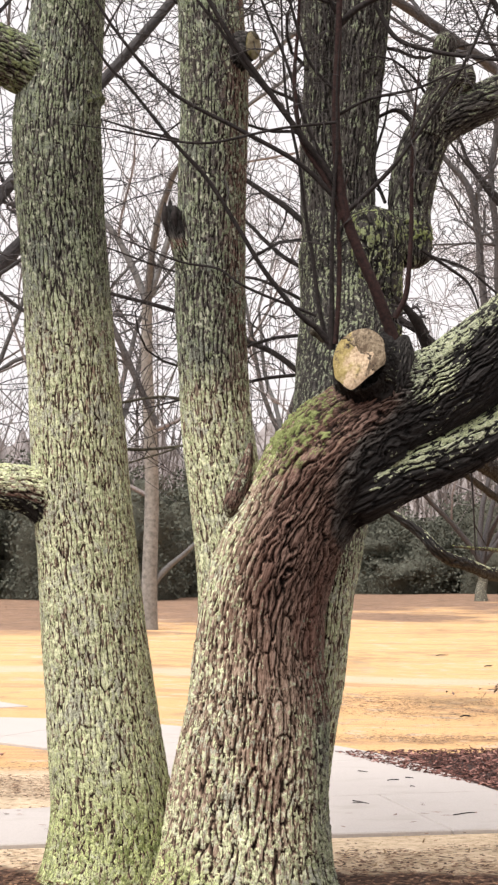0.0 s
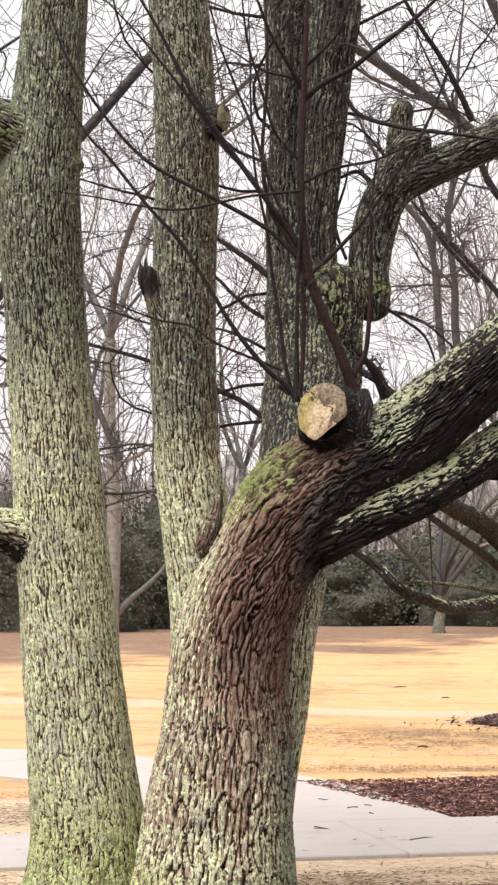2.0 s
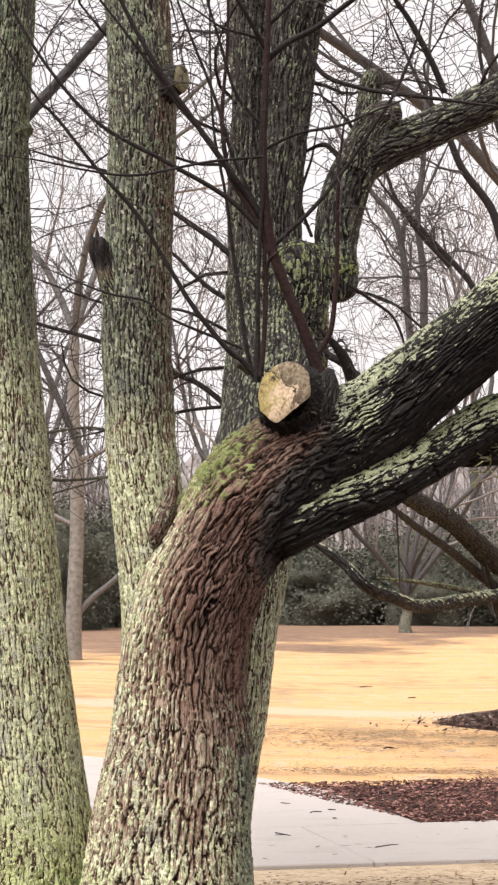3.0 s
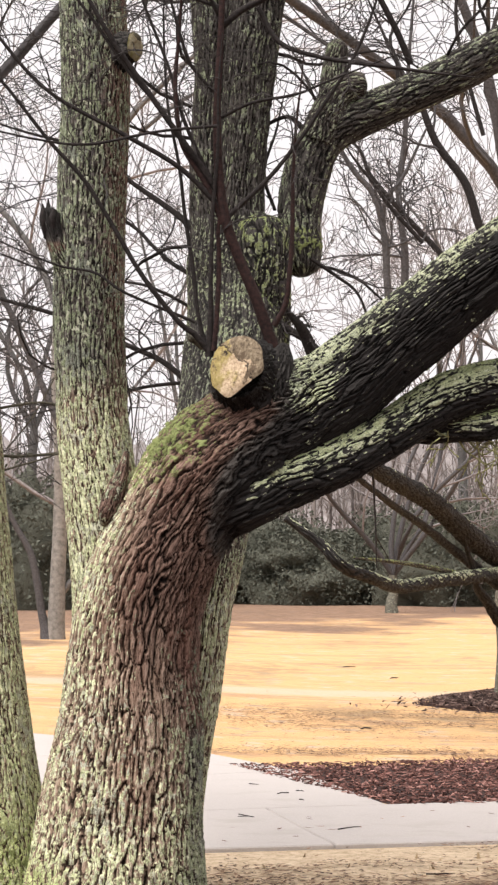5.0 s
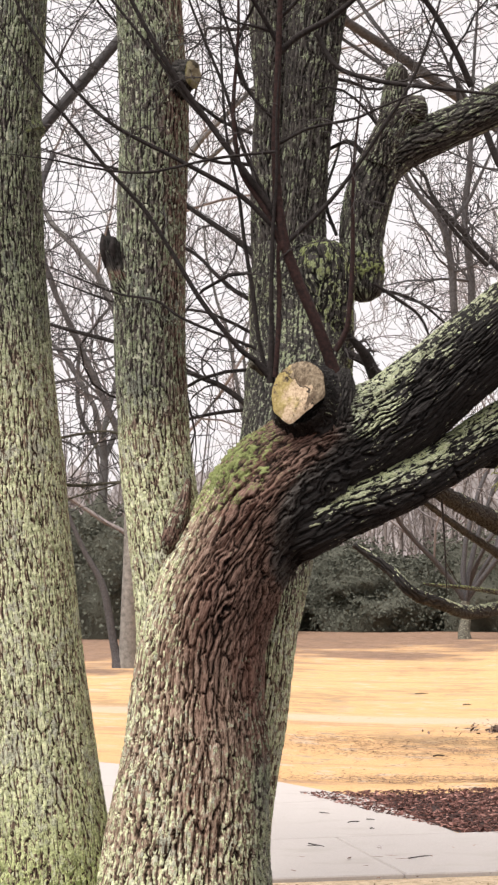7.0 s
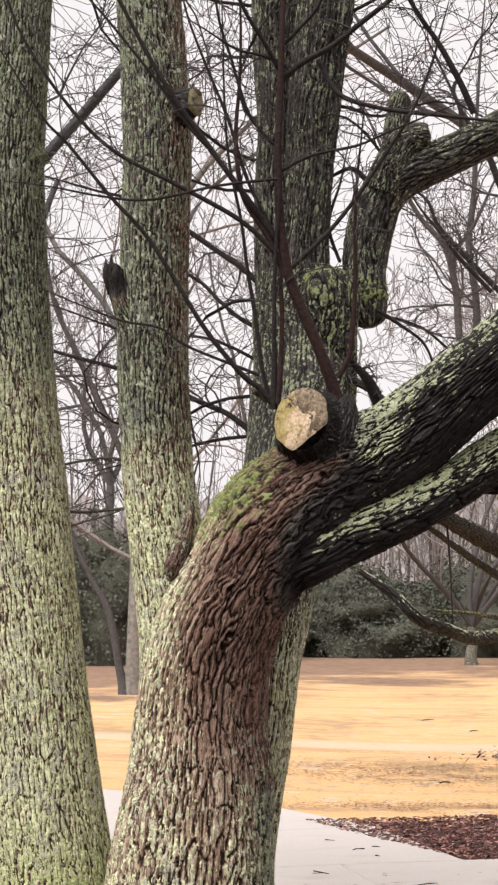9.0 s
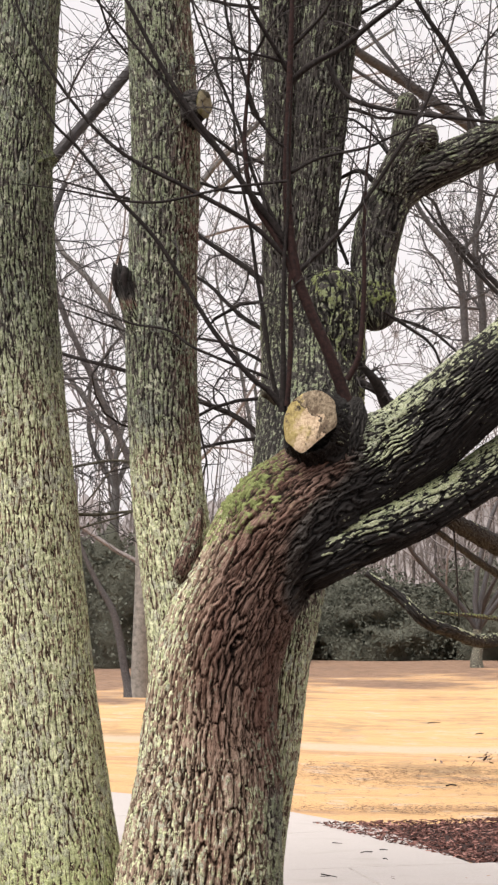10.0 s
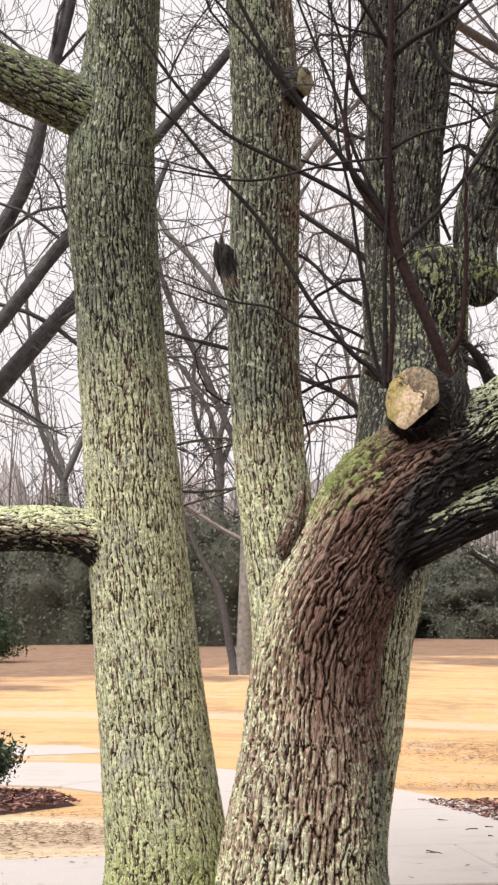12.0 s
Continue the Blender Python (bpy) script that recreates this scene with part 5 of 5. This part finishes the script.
part("limb", limb_mesh("limb", drop([(1.48, 19.8, 2.04, 0.026), (1.863, 19.8, 1.762, 0.046), (2.113, 19.8, 1.517, 0.053), (2.49, 20.34, 1.392, 0.057), (2.943, 21.57, 1.286, 0.065), (3.659, 23.34, 1.337, 0.071), (4.387, 24.98, 1.392, 0.076), (5.177, 26.68, 1.438, 0.087), (5.614, 27.68, 1.456, 0.114)]), 133, coarse=3.2, res=0.012, plate=0.050, length=4.0, depth=0.030, cut=1.0, lump=0.08, even=True, lichen=lambda p, o: -0.22 + 0.75 * o[:, 2], damp_shade=1.0), near_tree, "low limb crusted with lichen")
part("limb", limb_mesh("limb", drop([(2.249, 19.9, 1.611, 0.01), (2.913, 21.6, 1.576, 0.02), (3.573, 23.25, 1.513, 0.028), (4.311, 24.88, 1.412, 0.035)]), 134, coarse=3.2, res=0.012, plate=0.050, length=4.0, depth=0.030, cut=1.0, lump=0.08, even=True, lichen=-0.1, damp_shade=0.8, moss=lambda p, o: 0.25 + 0.25 * o[:, 2]), near_tree, "thin green mossy limb")
part("limb", limb_mesh("limb", drop([(5.433, 27.29, 0.541, 0.11), (5.082, 26.56, 0.766, 0.077), (4.804, 25.99, 1.043, 0.06), (4.595, 25.55, 1.218, 0.049), (4.513, 25.38, 1.411, 0.041), (4.411, 25.16, 1.652, 0.03), (4.251, 24.81, 1.999, 0.015)]), 135, coarse=3.2, res=0.012, plate=0.050, length=4.0, depth=0.030, cut=1.0, lump=0.08, even=True, lichen=-0.85, damp_shade=0.95), near_tree)
part("dead_twig", twig_mesh("dead_twig", [drop([(2.514, 20.51, 2.655, 0.014), (2.537, 20.53, 2.348, 0.012), (2.556, 20.53, 1.971, 0.01), (2.578, 20.59, 1.508, 0.007)]), drop([(2.561, 20.54, 1.863, 0.008), (2.768, 21.11, 1.628, 0.006)])], TWIG, 6, 0.06), near_tree, "thin dark hanging twig")

# leaning neighbour on the other side
lean_tree = thing("leaning_tree", "dark leaning bare tree behind the lichened stem", "tree", (-4.4, 11.4, 0))
lo = np.array([-4.4, 11.4, 0, 0])
for row in ([(-4.4, 11.4, -0.1, 0.16), (-3.7, 11.45, 0.9, 0.12), (-2.779, 11.5, 1.966, 0.0934), (-2.056, 11.5, 2.841, 0.079), (-1.693, 11.5, 3.263, 0.070), (-1.40, 11.55, 3.60, 0.058), (-1.15, 11.7, 3.95, 0.035), (-1.0, 11.9, 4.4, 0.02)],
            [(-4.2, 11.35, 0.3, 0.12), (-3.4, 11.3, 1.6, 0.09), (-2.558, 11.3, 2.64, 0.07), (-2.022, 11.3, 3.216, 0.06), (-1.593, 11.3, 3.759, 0.053), (-1.017, 11.3, 4.412, 0.046), (-0.584, 11.3, 4.922, 0.042), (-0.15, 11.3, 5.471, 0.035), (0.4, 11.3, 6.3, 0.02)],
            [(-3.3, 11.42, 1.42, 0.11), (-2.7, 11.45, 2.4, 0.09), (-2.357, 11.5, 3.175, 0.079), (-2.07, 11.5, 3.804, 0.068), (-1.853, 11.5, 4.25, 0.061), (-1.712, 11.5, 4.925, 0.0575), (-1.568, 11.5, 5.531, 0.05), (-1.4, 11.5, 6.8, 0.03)]):
    row = [(x + 4.4, y - 11.4, z, r * 0.74) for x, y, z, r in row]
    stem = part("stem", limb_mesh("stem", row, int(row[2][2] * 100), res=0.009, plate=0.026, length=5.0, depth=0.010, lump=0.07, mat=LEAN_BARK, even=True), lean_tree)
    rng = np.random.default_rng(int(row[2][2] * 1000))
    brush = [[], [], [], []]
    for k in range(10):
        i = rng.integers(3, len(row))
        grow(rng, row[i][:3], rng.normal(0, 1, 3) * np.array([1, 0.5, 0.6]) + np.array([0, 0, 0.5]), rng.uniform(0.8, 2.0), row[i][3] * 0.3, 0, brush, (5, 3, 2), 0.85, 0.1, 0.0024, 0.34)
    tagged(part("brushwood", thin_lines_mesh("brushwood", brush[0] + brush[1] + brush[2] + brush[3], LEAN_BARK, 4), stem), kind="stuff")


# ---- far wood ----
def far_wood():
    rng = np.random.default_rng(5)
    th, ph = np.meshgrid(np.linspace(0, 2 * np.pi, 28, endpoint=False), np.linspace(0.02, np.pi * 0.62, 16))
    ball = np.stack([np.cos(th) * np.sin(ph), np.sin(th) * np.sin(ph), np.cos(ph)], -1).reshape(-1, 3)
    quads = tube_faces(16, 28)
    for x0, x1, y0, hs, count in ((-32, -1.5, 64, (3.0, 5.4), 44), (0.5, 36, 74, (2.6, 4.6), 46)):
        vs, fs, leaves, k0 = [], [], [], 0
        for k in range(count):
            x = x0 + (x1 - x0) * (k + 0.5) / count + rng.normal(0, 0.6)
            y = y0 + rng.uniform(0, 9)
            h, w = rng.uniform(*hs), rng.uniform(1.8, 3.0)
            lobes = 1 + 0.30 * vnoise(ball * 2.1 + k * 7, 9) + 0.16 * vnoise(ball * 5.3 + k * 3, 10) + 0.09 * vnoise(ball * 13 + k, 11)
            v = ball * lobes[:, None] * np.array([w, w, h * 0.62]) + np.array([x, y, h * 0.38])
            v[-28:, 2] = -0.1
            v[:, 2] = np.maximum(v[:, 2], -0.1)
            core = np.array([x, y, 0]) + (v - np.array([x, y, 0])) * 0.87
            vs.append(core)
            fs.append(quads + k0)
            k0 += len(v)
            m = 3700 if -17 < x < 16 else 300
            # leaves on the near side, in uneven tufts
            a = rng.normal(0, 1, (m, 3))
            a[:, 1] = -np.abs(a[:, 1])
            a /= np.linalg.norm(a, axis=1)[:, None]
            a[:, 2] = rng.uniform(-0.62, 1.0, m)
            a[:, :2] *= (np.sqrt(1 - np.maximum(a[:, 2], 0) ** 2) / np.linalg.norm(a[:, :2], axis=1))[:, None]
            tuft = 1 + 0.30 * vnoise(a * 2.1 + k * 7, 9) + 0.16 * vnoise(a * 5.3 + k * 3, 10) + 0.12 * vnoise(a * 11 + k, 12)
            q = a * (tuft * rng.uniform(0.92, 1.05, m))[:, None] * np.array([w, w, h * 0.62]) + np.array([x, y, h * 0.38])
            leaves.append(q[q[:, 2] > 0.05])
        mass = new("evergreen_thicket", quad_mesh("evergreen_thicket", np.vstack(vs), np.vstack(fs), BUSH))
        tagged(mass, "hazy grey-green evergreen undergrowth along the field's far edge", "thicket", kind="stuff")
        tagged(part("foliage", scatter_mesh("foliage", np.vstack(leaves), 0.070, rng, EVERGREEN, 0.7), mass), kind="stuff")
    lines = []
    for k in range(640):
        x, y = rng.uniform(-36, 40), rng.uniform(86, 118)
        h = rng.uniform(5, 14)
        r = rng.uniform(0.03, 0.10)
        lines.append([(x, y, 0, r), (x + rng.normal(0, 0.3), y, h * 0.5, r * 0.7), (x + rng.normal(0, 0.7), y, h, r * 0.3)])
        for j in range(7):
            z = h * rng.uniform(0.3, 0.95)
            a, s = rng.random() * 6.28, rng.uniform(0.6, 2.0)
            lines.append([(x, y, z, r * 0.4), (x + np.cos(a) * s * 0.5, y + np.sin(a) * s * 0.5, z + s * 0.5, 0.02), (x + np.cos(a) * s, y + np.sin(a) * s, z + s * 1.2, 0.012)])
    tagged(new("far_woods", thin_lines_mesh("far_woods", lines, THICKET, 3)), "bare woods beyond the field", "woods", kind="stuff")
    # distance: a long uneven bank of woods with the haze painted into its colour
    xs = np.linspace(-160, 160, 900)
    p = np.stack([xs * 0.13, xs * 0, xs * 0], -1)
    top = 11.5 + 2.4 * vnoise(p, 3) + 1.5 * vnoise(p * 4, 4) + 1.0 * vnoise(p * 17, 5)
    front = np.stack([xs, 150 + 0 * xs, -1 + 0 * xs], -1)
    crest = np.stack([xs, 152 + 0 * xs, top], -1)
    back = np.stack([xs, 170 + 0 * xs, -1 + 0 * xs], -1)
    m = len(xs)
    i = np.arange(m - 1)
    f = np.vstack([np.stack([i, i + 1, m + i + 1, m + i], -1), np.stack([m + i, m + i + 1, 2 * m + i + 1, 2 * m + i], -1)])
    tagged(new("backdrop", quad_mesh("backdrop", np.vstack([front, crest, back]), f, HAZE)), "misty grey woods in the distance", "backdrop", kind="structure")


far_wood()


# ---- mulch beds, litter, tufts ----
def inside(poly, p):
    poly = np.array(poly)
    x, y = p[:, 0], p[:, 1]
    hit = np.zeros(len(p), bool)
    j = len(poly) - 1
    for i in range(len(poly)):
        c = (poly[i, 1] > y) != (poly[j, 1] > y)
        hit ^= c & (x < (poly[j, 0] - poly[i, 0]) * (y - poly[i, 1]) / (poly[j, 1] - poly[i, 1] + 1e-12) + poly[i, 0])
        j = i
    return hit


def mulch_bed(name, label, poly, n, size, dome=0.06, seed=0, mat=MULCH, stray=0.0):
    rng = np.random.default_rng(seed)
    a = np.array(poly)
    lo_, hi_ = a.min(0), a.max(0)
    p = rng.uniform(lo_, hi_, (n * 3, 2))
    p = p[inside(poly, p)][:n]
    c = a.mean(0)
    p = p + stray * rng.normal(0, 1, p.shape) * (rng.random((len(p), 1)) < 0.25)
    d = np.linalg.norm((p - c) / (hi_ - lo_) * 2, axis=1)
    z = 0.02 + dome * np.clip(1 - d, 0, 1) + rng.uniform(0, 0.018, len(p))
    q = np.column_stack([p, z + lie(p[:, 0], p[:, 1])])
    bed = tagged(new(name, scatter_mesh(name, q, size * rng.uniform(0.5, 1.5, len(q)) ** 1.5, rng, mat, 0.45, 0.75, 0.005)), label, "mulch", kind="stuff")
    edge = np.vstack([np.linspace(a[i], a[(i + 1) % len(a)], 8, endpoint=False) for i in range(len(a))])
    rings = [c + (edge - c) * f for f in np.linspace(0.98, 0.01, 12)]
    xy = np.vstack(rings)
    dd = np.linalg.norm((xy - c) / (hi_ - lo_) * 2, axis=1)
    zz = 0.014 + dome * np.clip(1 - dd, 0, 1)
    zz[:len(edge)] = 0.002
    part("soil", quad_mesh("soil", np.column_stack([xy, zz + lie(xy[:, 0], xy[:, 1])]), tube_faces(12, len(edge)), SOIL), bed)


mulch_bed("mulch_bed", "reddish-brown bark mulch bed beside the walkway", [(0.77, 16.15), (1.75, 12.445), (8.62, 14.27), (9.53, 18.59), (3.21, 17.50)], 21000, 0.020, 0.03, 201)
mulch_bed("mulch_mound", "mounded dark bark mulch round the tree", [(6.15 + (1.95 + 0.22 * math.sin(2.3 * a)) * math.cos(a / 12 * math.tau), 27.9 + 2.2 * math.sin(a / 12 * math.tau)) for a in range(12)], 9000, 0.034, 0.34, 202, MOUND, 0.45)
mulch_bed("mulch_bed", "reddish-brown mulch bed with a low shrub", [(-6.4, 13.53), (-2.63, 13.49), (-2.0, 14.92), (-2.47, 16.16), (-6.7, 16.37)], 8000, 0.023, 0.08, 203)


def shrub(label, at, h, w, seed, stems, leaves, size):
    rng = np.random.default_rng(seed)
    ob = thing("evergreen_shrub", label, "shrub", at)
    tips = []
    for k in range(stems):
        a, o = rng.random() * 6.28, rng.uniform(0.1, 1.0) * w
        tip = np.array([np.cos(a) * o, np.sin(a) * o, h * rng.uniform(0.5, 1.0) * (1 - 0.35 * (o / w) ** 2)])
        part("branch", thin_lines_mesh("branch", [[(0, 0, 0, 0.008), (*(tip * 0.5 + rng.normal(0, 0.02, 3)), 0.006), (*tip, 0.003)]], TWIG, 5), ob)
        for j in range(leaves):
            tips.append(tip * rng.uniform(0.35, 1.04) + rng.normal(0, 0.11 * w, 3))
    tips = np.array(tips)
    tips[:, 2] = np.maximum(tips[:, 2], 0.03)
    tagged(part("foliage", scatter_mesh("foliage", tips, size, rng, SHRUB_LEAF, 0.5), ob), kind="stuff")


shrub("small leafy evergreen shrub in a mulch bed", (-2.90, 15.5, -0.10), 0.52, 0.36, 301, 22, 70, 0.026)
shrub("round blue-green bush at the far side of the field", (-9.74, 50.0, -0.20), 1.45, 0.90, 302, 30, 160, 0.05)


def litter():
    """Fallen leaves and straw: thick in front of the walkway and in bands on the field."""
    rng = np.random.default_rng(77)
    p = rng.uniform((-4, 7.0), (5, 10.6), (17000, 2))
    den = 0.5 + 0.5 * vnoise(np.column_stack([p * np.array([1.1, 2.2]), 0 * p[:, :1]]), 8)
    near_edge = 9.70 + 0.257 * p[:, 0]
    k = (p[:, 1] < near_edge) & (rng.random(len(p)) < np.clip(den, 0.15, 1) * np.clip((9.9 - p[:, 1]) / 1.4, 0.12, 1))
    q = np.column_stack([p[k], rng.uniform(0.006, 0.02, k.sum())])
    crumbs = rng.uniform((-4, 8.8), (4.5, 10.8), (10500, 2))
    crumbs = crumbs[(crumbs[:, 1] < 9.70 + 0.257 * crumbs[:, 0]) & (vnoise(np.column_stack([crumbs * np.array([1.5, 5.0]), 0 * crumbs[:, :1]]), 21) > 0.0)]
    mould = np.vstack([crumbs, rng.uniform((-3, 7.6), (3.5, 9.0), (9000, 2))])
    mould = mould[(mould[:, 1] < 8.85 + 0.15 * rng.normal(0, 1, len(mould))) | (np.arange(len(mould)) < len(crumbs))]
    q = np.vstack([q, np.column_stack([mould, rng.uniform(0.008, 0.03, len(mould))])])
    q[:, 2] += lie(q[:, 0], q[:, 1])
    tagged(new("leaf_litter", scatter_mesh("leaf_litter", q, 0.022, rng, LITTER, 0.4, 1.0)), "brown fallen leaves on the bare ground", "leaves", kind="stuff")
    w = np.column_stack([rng.uniform(-3.5, 4.5, 70), rng.uniform(0, 1, 70)])
    w[:, 1] = 9.85 + 0.257 * w[:, 0] + 1.6 * w[:, 1]
    tagged(new("walkway_leaves", scatter_mesh("walkway_leaves", np.column_stack([w, lie(w[:, 0], w[:, 1]) + 0.034]), 0.035, rng, LITTER, 0.30, 1.0)), "a few brown leaves and twigs on the concrete", "leaves", kind="stuff")
    bands, sizes = [], []
    for y0, w, n, x0, x1 in ((18.3, 0.42, 9000, -0.2, 10.0), (24.6, 1.5, 12000, -1.0, 10.0), (12.7, 0.9, 11000, -6.4, -0.6), (57.0, 4.0, 7000, -14, 20), (35.0, 3.5, 900, -11, 15), (22.2, 1.5, 700, 0, 11)):
        c = np.column_stack([rng.uniform(x0, x1, n), rng.normal(y0, w, n)])
        keep = vnoise(np.column_stack([c * np.array([0.8, 2.0]), 0 * c[:, :1]]), 12) > -0.1
        keep &= rng.random(n) < np.clip((c[:, 0] - x0) / 3.0, 0, 1) if x0 > -2 else True
        c[:, 1] += 0.1 * c[:, 0] * (y0 < 19) * (y0 > 15)
        keep &= (c[:, 1] > 17.0) | (c[:, 0] < 0.5)
        c = c[keep]
        sizes.append(np.full(len(c), 0.012 + 0.0009 * y0))
        bands.append(np.column_stack([c, lie(c[:, 0], c[:, 1]) + rng.uniform(0.008, 0.03, len(c))]))
    tagged(new("field_litter", scatter_mesh("field_litter", np.vstack(bands), np.concatenate(sizes), rng, LITTER, 0.4, 1.0)), "scattered dark leaves and twigs on the turf", "leaves", kind="stuff")
    t = rng.uniform((-5, 7.0), (7, 10.8), (1200, 2))
    edge = 9.6 + 0.257 * t[:, 0]
    t = t[t[:, 1] < edge]
    t = np.column_stack([t, lie(t[:, 0], t[:, 1]) + 0.02])
    a = rng.normal(0, 0.018, (len(t), 2))
    root = t.copy()
    root[:, 2] -= 0.025
    tip = t.copy()
    tip[:, :2] += a
    tip[:, 2] += rng.uniform(-0.008, 0.012, len(t))
    wv = np.column_stack([rng.normal(0, 0.006, (len(t), 2)), 0 * t[:, :1]])
    q = np.stack([root - wv, root + wv, tip + wv * 0.3, tip - wv * 0.3], 1).reshape(-1, 3)
    tagged(new("grass_blades", quad_mesh("grass_blades", q, np.arange(len(q)).reshape(-1, 4), STRAW, False)), "dry straw-coloured grass blades", "grass", kind="stuff")


litter()


def fallen_twig(label, a, b, r, z, seed):
    """A short crooked stick lying on the ground between two points."""
    rng = np.random.default_rng(seed)
    a, b = np.array(a), np.array(b)
    mid = a + (b - a) * 0.55 + rng.normal(0, 0.12, 2) * np.linalg.norm(b - a)
    side = mid + (b - a) * 0.25 + rng.normal(0, 0.25, 2) * np.linalg.norm(b - a)
    c = (a + b) / 2
    lines = [[(*(a - c), z, r), (*(mid - c), z + r * 0.6, r * 0.9), (*(b - c), z, r * 0.5)], [(*(mid - c), z + r * 0.4, r * 0.7), (*(side - c), z, r * 0.4)]]
    ob = new("fallen_twig", twig_mesh("fallen_twig", lines, TWIG, 6, 0.02))
    ob.location = (*c, lie(*c))
    tagged(ob, label, "twig", "fallen twigs")


for k, (ax, ay, bx, by) in enumerate(((0.84, 14.014, 0.898, 13.97), (1.0, 13.155, 1.087, 13.215), (0.658, 11.552, 0.75, 11.417), (1.204, 10.745, 1.342, 10.846), (1.153, 13.421, 1.208, 13.381), (1.121, 12.673, 1.149, 12.632))):
    fallen_twig("thin dark fallen twig on the concrete walkway", (ax, ay), (bx, by), 0.004, 0.033, 400 + k)
for k, (ax, ay, bx, by) in enumerate(((2.604, 22.404, 2.731, 22.533), (3.83, 37.09, 4.038, 37.321), (4.4, 33.926, 4.572, 34.108))):
    fallen_twig("dark twig debris lying on the straw-coloured turf", (ax, ay), (bx, by), 0.011, 0.025, 410 + k)
fallen_twig("crooked dark twig on the bare sandy ground", (1.479, 9.068), (1.621, 9.083), 0.005, 0.012, 420)
